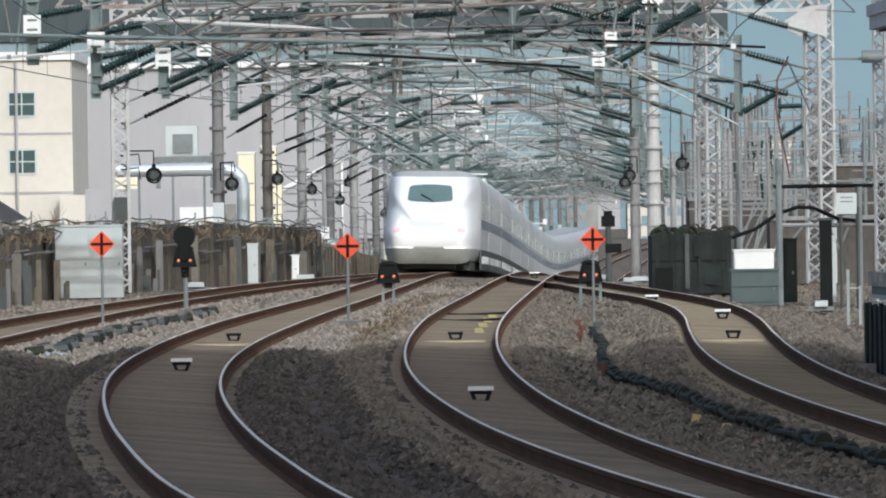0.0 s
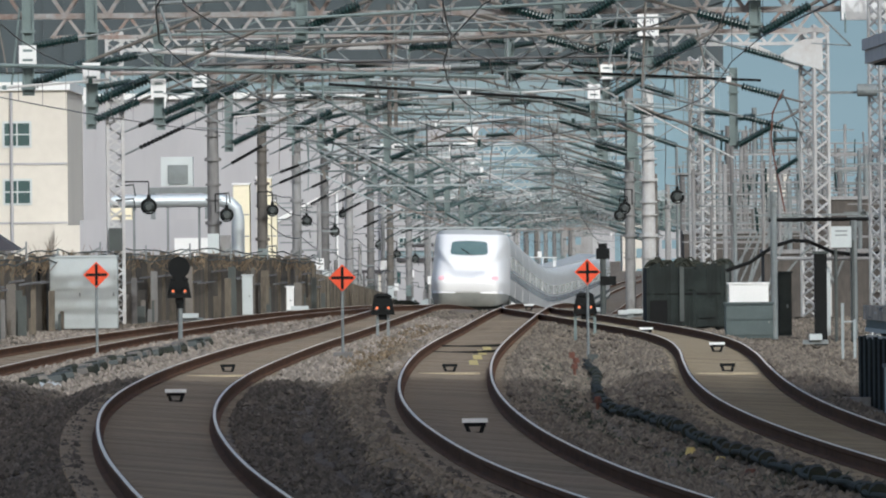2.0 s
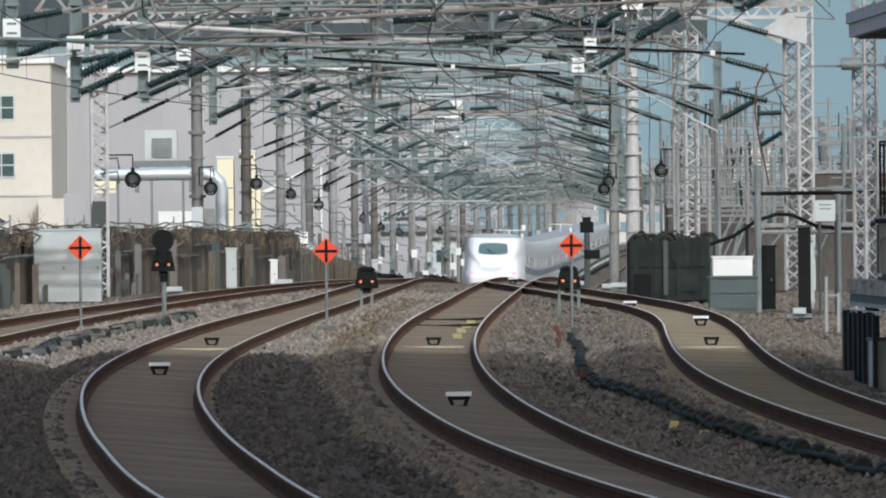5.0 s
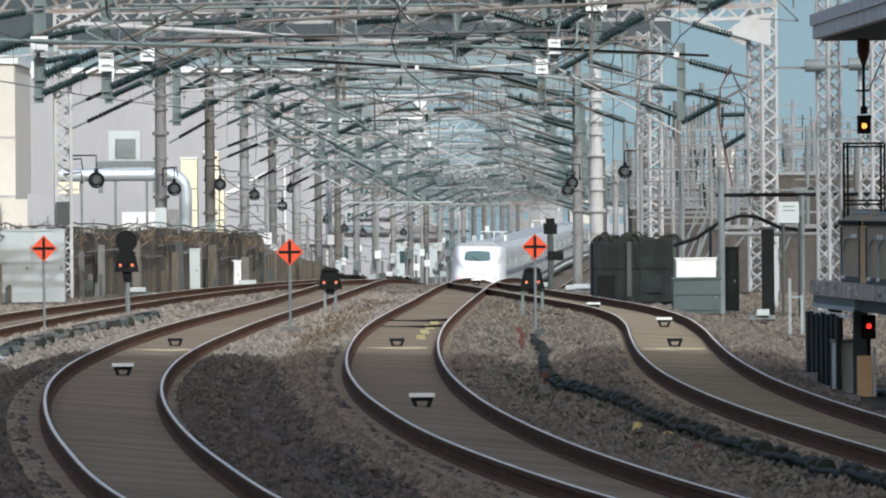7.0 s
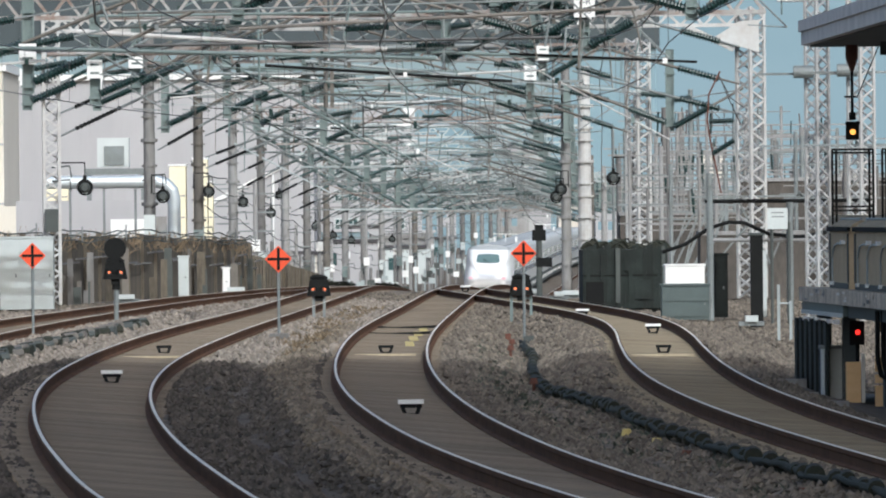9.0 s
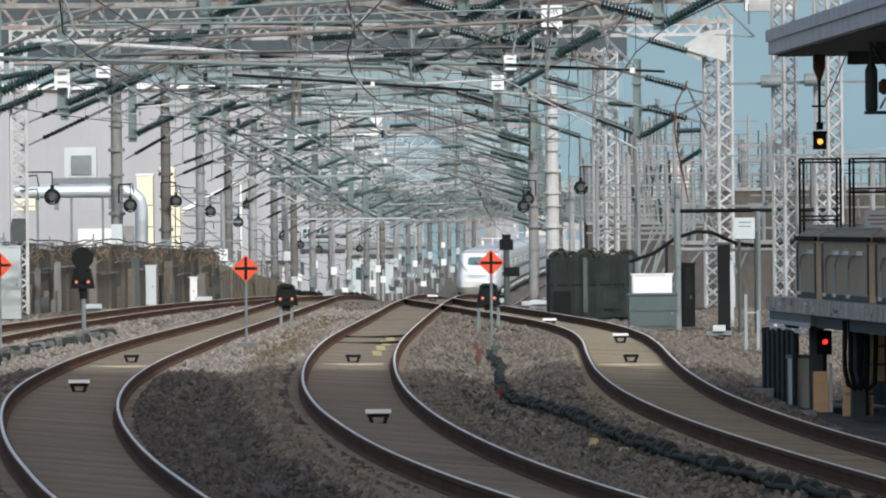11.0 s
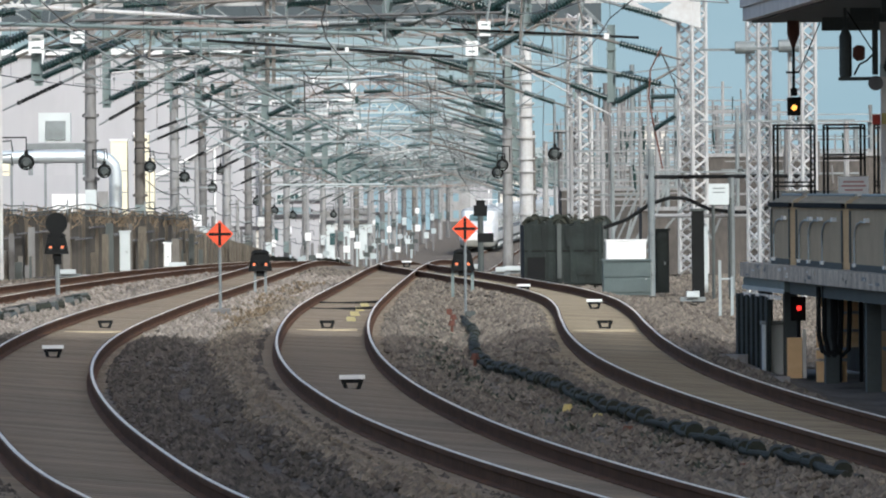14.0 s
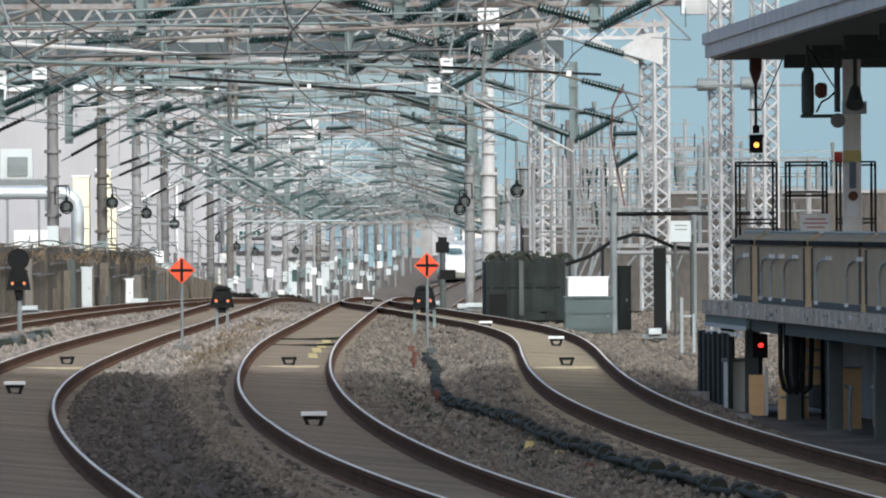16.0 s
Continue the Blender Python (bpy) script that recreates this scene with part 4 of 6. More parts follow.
    for x, w, z0, z1 in ((7.18, 0.44, 0.0, 0.3), (7.18, 0.44, 0.34, 0.46), (7.18, 0.3, 0.5, 0.72), (7.55, 0.24, 0.5, 0.72), (7.55, 0.24, 0.76, 0.98), (7.55, 0.24, 1.02, 1.2), (7.2, 0.3, 1.08, 1.26)):
        part("panel", Mesh().box(x, 0, z0, x + w, 0.06, z1), WOODBOX, p)
    for x in (7.5, 7.8):
        part("stud", Mesh().box(x, -0.05, 0, x + 0.05, 0.0, 1.42), BLACK, p)
    for x in (7.2, 7.32, 7.12):
        h = thing("hanging_cable", "black looped cable hanging under the platform", "cable", (x, 144, 0), "hanging cables")
        pts = [(0, 0, 1.0), (0, 0, 0.3), (0.05, 0, 0.08), (0.14, 0, 0.02), (0.22, 0, 0.1), (0.24, 0, 0.6), (0.24, 0, 1.0)]
        part("cable", Mesh().path(pts, 0.035, 8), BLACK, h)
    for k in range(9):
        d = 128 - 4.2 * k
        t = thing("pipe_run", "green-grey pipes under the platform", "pipe", (edge(d) + 0.45, d, -0.4), "platform pipes")
        part("pipe", Mesh().tube((0.1, 0, 0), (0.1, 0, 1.4), 0.03, 7), GREENSTEEL, t)
        part("pipe", Mesh().tube((-0.1, 0, 0.55), (0.5, 0, 0.45), 0.025, 7), GREENSTEEL, t)
    rnd = random.Random(77)
    for k in range(34):
        d = rnd.uniform(98, 141)
        x, z = edge(d) + rnd.uniform(0.35, 1.1), rnd.uniform(-0.4, 0.5)
        if k % 3:
            t = thing("conduit", "teal-grey conduit below the platform slab", "pipe", (x, d, -0.4), "platform conduits")
            part("tube", Mesh().path([(0, 0, 0), (0, 0, 0.5 + z * 0.4), (0.03, 0.05, 0.6 + z * 0.4), (0.03, rnd.uniform(0.6, 4.0), 0.62 + z * 0.4)], rnd.uniform(0.012, 0.03), 6), (GREENSTEEL, CABINET, STEEL)[k % 3], t)
        else:
            t = thing("wiring_box", "small grey wiring box below the platform slab", "box", (x, d, -0.4), "wiring boxes")
            part("case", Mesh().box(0, 0, 0, 0.25, 0.3, 0.5 + z), (GREENSTEEL, CONCRETE, CABINET, WOODBOX)[k % 4], t)
            part("lid", Mesh().box(-0.02, -0.02, 0.5 + z, 0.27, 0.32, 0.53 + z), STEEL, t)
    f = thing("end_gate", "pale steel gate posts by the fence end", "gate", (8.7, 219, -0.4))
    for x, h in ((0.0, 1.2), (0.26, 0.85)):
        part("post", Mesh().bar((x, 0, 0), (x, 0, h), 0.06), PALESTEEL, f)
    part("rail", Mesh().bar((0, 0, 0.8), (0.26, 0, 0.8), 0.03), PALESTEEL, f)
    h = thing("cable_screen", "dark green corrugated screen below the platform end", "screen", (6.52, 151.6, -0.4))
    for k in range(7):
        part("sheet", Mesh().box(0.2 - 0.035 * k, k * 0.9, 0, 0.26 - 0.035 * k, k * 0.9 + 0.82, 1.16 + 0.02 * (k % 2)), DARKGREEN, h)
    for k in range(14):
        x, d = 6.15 + random.uniform(-0.35, 0.3), 139 + k * 1.6
        w = random.uniform(0.07, 0.16)
        q = thing("concrete_block", "small pale concrete block in the ballast", "block", (x, d, -0.36), "trackside blocks")
        part("block", Mesh().box(-w, -w, 0, w, w, random.uniform(0.1, 0.22)), CONCRETE, q)


LAMPTAILDULL = mat("faded_red_print", (0.55, 0.30, 0.28), 0.7, amount=0.2, bump=0)
platform_fittings()


# ---- trackside signs and signals ----
def diamond_sign(x, d, z, block):
    s = thing("diamond_sign", "orange-red diamond board with a black cross on a thin post", "sign", (x, d, -0.32), "diamond signs")
    z += 0.32
    h = 0.285
    b = Mesh().add([(0, -0.012, z - h), (h, -0.012, z), (0, -0.012, z + h), (-h, -0.012, z), (0, 0.012, z - h), (h, 0.012, z), (0, 0.012, z + h), (-h, 0.012, z)],
                   [(0, 1, 2, 3), (7, 6, 5, 4), (0, 4, 5, 1), (1, 5, 6, 2), (2, 6, 7, 3), (3, 7, 4, 0)])
    board = part("board", b, ORANGE, s)
    part("cross_bar", Mesh().box(-0.23, -0.02, z - 0.03, 0.23, -0.014, z + 0.03), BLACK, board)
    part("cross_bar", Mesh().box(-0.03, -0.026, z - 0.23, 0.03, -0.021, z + 0.23), BLACK, board)
    part("post", Mesh().tube((0, 0.04, 0), (0, 0.04, z + 0.15), 0.032, 8), STEEL, s)
    if block:
        part("footing", Mesh().box(-0.2, -0.15, -0.05, 0.2, 0.25, 0.26), POLEGREY, s)


diamond_sign(-7.43, 220, 1.57, False)
diamond_sign(-2.02, 211.6, 1.49, True)
diamond_sign(3.23, 220.8, 1.52, False)


def two_lamp(x, d, z, legs, disc):
    s = thing("shunting_signal", "black low signal with two small lit amber lamps", "signal", (x, d, -0.32), "low signals")
    z += 0.32
    b = Mesh().add([(-0.30, -0.1, z - 0.17), (0.30, -0.1, z - 0.17), (0.22, -0.1, z + 0.24), (-0.22, -0.1, z + 0.24), (-0.30, 0.2, z - 0.17), (0.30, 0.2, z - 0.17), (0.22, 0.2, z + 0.24), (-0.22, 0.2, z + 0.24)],
                   [(0, 1, 2, 3), (7, 6, 5, 4), (0, 4, 5, 1), (1, 5, 6, 2), (2, 6, 7, 3), (3, 7, 4, 0)])
    head = part("head", b, BLACK, s)
    for o in (-0.145, 0.145):
        part("lens", Mesh().disc((o, -0.11, z), 0.028, 0.03), LAMPAMBER, head, "lit amber lens")
        part("hood", Mesh().path([(o + 0.085 * math.cos(math.radians(a)), -0.17, z + 0.085 * math.sin(math.radians(a))) for a in range(0, 181, 30)], 0.03, 6), BLACK, head)
        part("bezel", Mesh().disc((o, -0.102, z), 0.065, 0.012, 18), TRAINDARK, head)
    part("top_cap", Mesh().path([(-0.2, 0.05, z + 0.24), (-0.12, 0.05, z + 0.3), (0.12, 0.05, z + 0.3), (0.2, 0.05, z + 0.24)], 0.06, 8), BLACK, head)
    part("junction_box", Mesh().box(-0.1, -0.02, z - 0.3, 0.1, 0.16, z - 0.17), BLACK, s)
    if disc:
        part("disc", Mesh().disc((0, 0.02, z + 0.58), 0.27, 0.05, 28).box(-0.1, -0.03, z + 0.2, 0.1, 0.1, z + 0.4), BLACK, s)
        part("post", Mesh().tube((0.02, 0.1, 0), (0.02, 0.1, z), 0.06, 10), STEEL, s)
        part("collar", Mesh().tube((0.02, 0.1, z - 0.42), (0.02, 0.1, z - 0.2), 0.10, 10), BLACK, s)
    else:
        for o in (-legs, legs):
            part("leg", Mesh().bar((o, 0.05, 0), (o, 0.05, z - 0.17), 0.07), GREENSTEEL if legs > 0.2 else STEEL, s)
        part("brace", Mesh().bar((-legs, 0.05, z - 0.24), (legs, 0.05, z - 0.24), 0.05), STEEL, s)


two_lamp(-6.36, 248.1, 1.03, 0, True)
two_lamp(-1.40, 250.6, 0.55, 0.13, False)
two_lamp(3.56, 248.1, 0.54, 0.24, False)
s = thing("signal_post", "dark signal heads on a grey post, seen from behind", "signal", (5.3, 328, -0.4))
part("post", Mesh().tube((0, 0, 0), (0, 0, 2.0), 0.10, 10), TRAINDARK, s)
part("head", Mesh().box(-0.22, -0.1, 1.85, 0.22, 0.15, 2.2).box(-0.14, -0.1, 2.2, 0.14, 0.15, 2.36), BLACK, s)
part("head", Mesh().box(-0.1, -0.1, 1.0, 0.42, 0.15, 1.3), BLACK, s)


def horn_lamp(x, d, z, arm):
    s = thing("round_signal_lamp", "dark round lamp hanging from a bracket on the mast", "lamp", (x, d, z), "round lamps")
    part("rim", Mesh().disc((0, 0, 0), 0.25, 0.10, 24), BLACK, s)
    part("shade", Mesh().tube((0, -0.05, -0.02), (0, -0.2, -0.02), 0.17, 16, 0.10), TRAINDARK, s)
    # small pale wedge for the bright gap low inside the rim
    part("reflector", Mesh().box(-0.08, -0.08, -0.19, 0.08, -0.055, -0.1), CABINET, s)
    part("hood", Mesh().box(-0.06, -0.06, 0.22, 0.06, 0.06, 0.36), BLACK, s)
    part("hanger", Mesh().tube((0, 0, 0.3), (0, 0, 0.75), 0.02, 6).tube((0, 0, 0.75), (arm, 0, 0.75), 0.025, 6).tube((arm, 0, 0.75), (arm, 0, 0.1), 0.03, 6), BLACK, s)


for x, d, z, arm in ((-8.79, 308.0, 3.26, -0.78), (-7.5, 359.5, 3.05, -0.4), (-6.73, 411.5, 3.3, -0.6), (-4.95, 526.25, 3.3, 0.3), (8.5, 361, 3.54, 0.7), (7.55, 411, 3.25, 0.3), (7.35, 411, 2.95, 0.3), (-5.85, 450.25, 2.9, -0.35), (-5.0, 488.25, 2.4, -0.4), (-3.3, 564.25, 1.6, -0.4), (-2.5, 602.25, 1.0, -0.35), (-1.5, 640.25, 0.6, -0.3), (1.2, 716.25, 0.4, -0.6)):
    horn_lamp(x, d, z, arm)


# ---- marks and devices in the tracks ----
def track_marker(x, d, pale):
    s = thing("track_marker", ("white-topped" if pale else "dark low") + " marker plate standing between the rails", "marker", (x, d, -0.2 + cant(d) * 0.5), "track markers")
    if pale:
        part("top_plate", Mesh().box(-0.165, -0.05, 0.17, 0.165, 0.05, 0.225), WHITE, s)
    body = Mesh()
    for side in (-1, 1):
        body.bar((side * 0.12, 0, 0.17), (side * 0.07, 0, 0.02), 0.05)
    body.box(-0.09, -0.03, 0.0, 0.09, 0.03, 0.05).box(-0.14, -0.02, 0.12, 0.14, 0.02, 0.17)
    part("bracket", body, BLACK, s)


for x, d, pale in ((-4.08, 156.5, True), (0.44, 130, True), (5.82, 213, True), (5.05, 248, True), (2.9, 328, True), (-3.95, 189, False), (0.18, 186.5, False), (5.2, 183.5, False)):
    track_marker(x, d, pale)
for knots, d in ((LINE_1, 183), (LINE_2, 183), (LINE_3, 179.5)):
    x = curve_at(knots, d)
    s = thing("yellow_crossbar", "faded pale yellow bar laid across between the rails", "marker", (x, d, -0.175 + cant(d) * 0.5), "yellow crossbars")
    part("bar", Mesh().box(-0.55, -0.05, 0, 0.55, 0.05, 0.035), PALEBAR, s)
for off in (-0.35, 0.33):
    for k in range(4):
        d = 197 + 8.2 * k
        x = curve_at(LINE_2, d + 3)
        s = thing("yellow_strip", "worn yellow strip laid along the sleepers", "marker", (x + off, d, -0.165), "yellow strips")
        part("strip", Mesh().box(-0.09, 0, 0, 0.09, 6.5, 0.018), YELLOW, s)
for d, x in ((215, 0.5), (226, 0.7)):
    s = thing("bond_cable", "black bonding cable across the track", "cable", (x, d, -0.14))
    part("cable", Mesh().path([(-0.7, 0, 0.02), (-0.3, 0.2, 0.0), (0.3, 0.2, 0.01), (0.7, 0, 0.03)], 0.03, 6), BLACK, s)


def cable_run():
    knots = [(84, 4.9), (88, 4.62), (92.4, 4.37), (97.5, 4.09), (103.5, 3.79), (111.8, 3.5), (121.4, 3.23), (135.7, 2.98), (144.2, 2.77), (158.2, 2.58), (179, 2.76), (193, 3.0), (206, 3.05), (220, 3.2)]
    run = thing("cable_run", "dark green bundled cable tied at intervals along the ballast", "cable")
    for off, r, lift in ((0, 0.042, 0.0), (0.06, 0.034, -0.02), (-0.05, 0.03, 0.015)):
        s, d = Mesh(), 88.0
        pts = []
        while d < 219:
            pts.append((curve_at(knots, d) + off + 0.03 * math.sin(d * 1.7 + off * 40), d, ground_z(curve_at(knots, d), d) + 0.07 + lift + 0.02 * math.sin(d * 0.9)))
            d += 0.7
        part("cable", s.path(pts, r, 8), CABLE, run)
    d = 88.6
    while d < 206:
        x = curve_at(knots, d)
        g = ground_z(x, d) + 0.08
        s = Mesh().tube((x, d - 0.12, g), (x, d + 0.12, g + 0.02), random.uniform(0.055, 0.1), 10)
        part("tie", s, CABLE, run)
        d += random.uniform(0.8, 2.2)


cable_run()
for x, d, m, w in ((2.98, 121, YELLOW, "yellow"), (3.2, 116, YELLOW, "yellow"), (3.36, 110, RUSTBOX, "rust-red"), (4.0, 95, RUSTBOX, "rust-red"), (2.45, 158, RUSTBOX, "rust-red"), (2.75, 205, RUSTBOX, "rust-red"), (2.6, 196, RUSTBOX, "rust-red")):
    s = thing("marker_stake", "short " + w + " marker stake in the ballast", "stake", (x, d, -0.4), "marker stakes")
    part("stake", Mesh().tube((0, 0, 0), (0, 0, 0.22), 0.03, 6), m, s)
    part("cap", Mesh().tube((0, 0, 0.16), (0, 0, 0.26), 0.075, 8, 0.05), m, s)
s = thing("junction_box", "rusty junction box at the foot of the sign", "box", (3.05, 219, -0.4))
part("body", Mesh().box(-0.26, -0.1, 0, -0.14, 0.1, 0.2), RUSTBOX, s)
part("lid", Mesh().box(0.14, -0.1, 0.0, 0.36, 0.1, 0.15), TRAINDARK, s)


def loop_cable():
    run = thing("cable_trough", "dark lumpy cable trough covers beside the loop track", "cable")
    rnd = random.Random(13)
    for k in range(70):
        d = 182 + k * 0.95
        x = curve_at(LINE_0, d) + 1.75 + rnd.uniform(-0.12, 0.12)
        z = ground_z(x, d)
        w = rnd.uniform(0.08, 0.2)
        part("cover", Mesh().tube((x - w, d, z + 0.02), (x + w, d + rnd.uniform(-0.2, 0.2), z + 0.06), rnd.uniform(0.06, 0.13), 7), (CABLE, TRAINDARK, CABLE, PIPEBROWN)[k % 4], run)
    s = thing("plastic_sheet", "crumpled white sheet lying beside the loop track", "sheet", (-7.25, 184, -0.4))
    part("sheet", Mesh().add([(-0.25, -3, 0.02), (0.2, -3.4, 0.05), (0.35, 2, 0.1), (0.1, 4, 0.16), (-0.15, 1, 0.12), (0.0, 0, 0.2)], [(0, 1, 5), (1, 2, 5), (2, 3, 5), (3, 4, 5), (4, 0, 5)]), CABINET, s)


loop_cable()

# ---- concrete fence along the loop ----
def fence():
    knots = [(240, -13.9), (270, -13.0), (302, -11.8), (315, -10.7), (328, -9.4), (350, -7.2), (372, -5.3), (400, -4.4), (440, -3.4), (480, -2.4)]
    f = thing("trackside_fence", "stained grey-brown concrete panel fence with posts", "fence", kind="structure")
    d = 246.0
    k = 0
    while d < 470:
        step = 3.7
        a = Vector((curve_at(knots, d), d, grade(d)))
        b = Vector((curve_at(knots, d + step), d + step, grade(d + step)))
        h = 2.02 + 0.22 * noise.noise((d * 0.37, 0, 0))
        if d > 385:
            h = 1.5
        n = Vector((b.y - a.y, a.x - b.x, 0)).normalized() * 0.06
        s = Mesh().add([a - n + Vector((0, 0, -0.4)), b - n + Vector((0, 0, -0.4)), b + n + Vector((0, 0, -0.4)), a + n + Vector((0, 0, -0.4)),
                        a - n + Vector((0, 0, h - 0.3)), b - n + Vector((0, 0, h - 0.3)), b + n + Vector((0, 0, h - 0.3)), a + n + Vector((0, 0, h - 0.3))],
                       [(3, 2, 1, 0), (4, 5, 6, 7), (0, 1, 5, 4), (1, 2, 6, 5), (2, 3, 7, 6), (3, 0, 4, 7)])
        part("panel", s, FENCE, f)
        part("post", Mesh().box(a.x - 0.02, a.y - 0.1, a.z - 0.4, a.x + 0.16, a.y + 0.1, a.z + h - 0.2), FENCE, f)
        if d < 385:
            zz = a.z + 0.7 + 0.5 * random.random()
            part("pipe", Mesh().tube((a.x + 0.3, a.y, zz), (b.x + 0.35, b.y + 1.6, zz + 0.03), 0.035, 6), POLEGREY, f)
        if k % 3 == 0 and d < 400:
            part("bracket", Mesh().bar((a.x + 0.1, a.y, a.z + h - 0.25), (a.x + 0.5, a.y, a.z + h - 0.05), 0.06).bar((a.x + 0.5, a.y, a.z + h - 0.4), (a.x + 0.5, a.y, a.z + h + 0.12), 0.05), STEEL, f)
        d += step
        k += 1
    rnd = random.Random(21)
    for k in range(60):
        d = rnd.uniform(256, 384)
        x = curve_at(knots, d) + rnd.uniform(0.25, 0.9)
        w, h = rnd.uniform(0.06, 0.28), rnd.uniform(0.4, 1.8)
        part("post" if w < 0.15 else "box", Mesh().box(x, d, grade(d) - 0.4, x + w, d + 0.2, grade(d) - 0.4 + h), (POLEGREY, TRAINDARK, FENCE, FENCE, PIPEBROWN, TRAINDARK, PIPEBROWN, FENCE)[k % 8], f)
    for off, z in ((0.45, 1.75), (0.5, 1.62), (0.3, 1.9)):
        s, d = Mesh(), 250
        pts = []
        while d < 385:
            pts.append((curve_at(knots, d) + off, d, grade(d) + z + 0.05 * math.sin(d * 0.31 + off * 9) + 0.05 * math.sin(d * 0.83 + off * 23)))
            d += 3
        part("cable", s.path(pts, 0.022, 6), TRAINDARK, f)
    w = Mesh()
    for k in range(900):
        d = 250 + 130 * rnd.random()
        x = curve_at(knots, d) + rnd.uniform(-0.3, 0.4)
        z = grade(d) + 1.45 + 0.35 * noise.noise((d * 0.21, 4, 0)) + rnd.uniform(-0.25, 0.1)
        w.tube((x, d, z), (x + rnd.uniform(-0.35, 0.35), d + rnd.uniform(-0.4, 0.4), z + rnd.uniform(0.08, 0.5)), 0.02, 3, 0.008)
    tagged(part("bramble", w, BRUSH, f, "dry brown bramble stems"), kind="stuff")


fence()


def cabinet(name, x0, x1, d, top, material, label, doors=2, depth=1.0):
    s = thing(name, label, "cabinet", (x0, d, -0.36))
    w, h = x1 - x0, top + 0.36
    part("body", Mesh().box(0, 0, 0, w, depth, h), material, s)
    part("cap", Mesh().box(-0.03, -0.04, h, w + 0.03, depth + 0.03, h + 0.05), material, s)
    for k in range(doors):
        a, b = w * k / doors + 0.03, w * (k + 1) / doors - 0.03
        door = part("door", Mesh().box(a, -0.03, 0.08, b, -0.003, h * 0.52).box(a, -0.03, h * 0.55, b, -0.003, h - 0.05), material, s)
        part("handle", Mesh().box(b - 0.1, -0.07, h * 0.45, b - 0.06, -0.03, h * 0.5), STEEL, door)
    return s


cabinet("relay_cabinet", -11.55, -9.55, 301, 1.75, CABINET, "pale grey-green steel relay cabinet with seamed doors")
s = thing("cable_loop", "black cables looped down the fence by the cabinet", "cable", (-11.9, 299.5, -0.4))
for k in range(3):
    part("cable", Mesh().path([(-0.1 * k, 0, 0), (-0.1 * k - 0.15, 0, 0.5), (-0.1 * k - 0.1, 0, 1.0), (0.05 * k, 0, 1.5), (0.12, 0, 1.85)], 0.035, 7), BLACK, s)
cabinet("equipment_box", 7.25, 8.45, 257, 0.50, BOXTEAL, "low grey-green equipment box on the ballast", 1)
cabinet("equipment_box", 8.05, 9.15, 282, 0.86, WHITE, "white equipment box behind the low cabinet", 2)
cabinet("switch_box", -6.7, -6.35, 345, 0.95, CABINET, "small pale switch box at the fence", 1, 0.4)
cabinet("switch_box", -5.3, -5.05, 352, 0.5, WHITE, "small white switch box at the fence", 1, 0.4)
cabinet("switch_box", 8.75, 9.1, 262, 1.25, DARKGREEN, "dark green upright switch box by the fence", 1, 0.5)
cabinet("switch_box", 9.75, 10.1, 262, 1.3, CABINET, "pale upright switch box behind the signs", 1, 0.5)
for x, d, w in ((-7.9, 322, 0.5), (-4.8, 349, 0.6), (6.2, 322, 0.5), (5.75, 318, 0.3), (9.0, 243, 0.3), (5.0, 330, 0.5)):
    s = thing("point_machine", "low pale grey point machine beside the track", "machine", (x, d, -0.36), "point machines")
    part("case", Mesh().box(-w / 2, -0.3, 0.1, w / 2, 0.3, 0.24), CABINET, s)
    part("foot", Mesh().box(-w / 2 - 0.15, -0.2, 0, w / 2 + 0.15, 0.2, 0.1), STEEL, s)


def green_shed():
    s = thing("cable_shed", "dark green corrugated enclosure with cables on top", "shed", (5.85, 287, -0.4))
    part("body", Mesh().box(0.03, 0.05, 0, 2.4, 6, 1.7), DARKGREEN, s)
    for x, w, z0, z1, m in ((0.1, 0.5, 0.1, 0.8, BLACK), (0.95, 0.12, 0.2, 1.75, TRAINDARK), (1.5, 0.45, 0.3, 0.85, DARKGREEN), (2.25, 0.1, 0.0, 1.8, TRAINDARK), (1.2, 0.22, 1.1, 1.5, DARKGREEN)):
        part("panel", Mesh().box(x, -0.07, z0, x + w, -0.04, z1), m, s)
    for k in range(24):
        x = 0.02 + 0.1 * k
        part("rib", Mesh().box(x, -0.012 * (k * 7 % 4), 0.05, x + 0.094, 0.048, 1.74 + 0.04 * (k * 5 % 4) - (0.12 if 9 < k < 14 else 0)), DARKGREEN, s)
    part("rail", Mesh().box(0, -0.03, 0.95, 2.42, -0.002, 1.0), BLACK, s)
    rnd = random.Random(8)
    for k in range(40):
        x, y = rnd.uniform(-0.05, 2.2), rnd.uniform(0, 1.5)
        top = rnd.uniform(0.02, 0.2) + (0.08 if x < 1.2 else 0)
        pts = [(x + 0.4 * u, y, 1.74 + top * math.sin(math.pi * u)) for u in (0, 0.2, 0.4, 0.6, 0.8, 1)]
        part("cable_loop", Mesh().path(pts, rnd.uniform(0.03, 0.06), 6), CABLE, s)


green_shed()


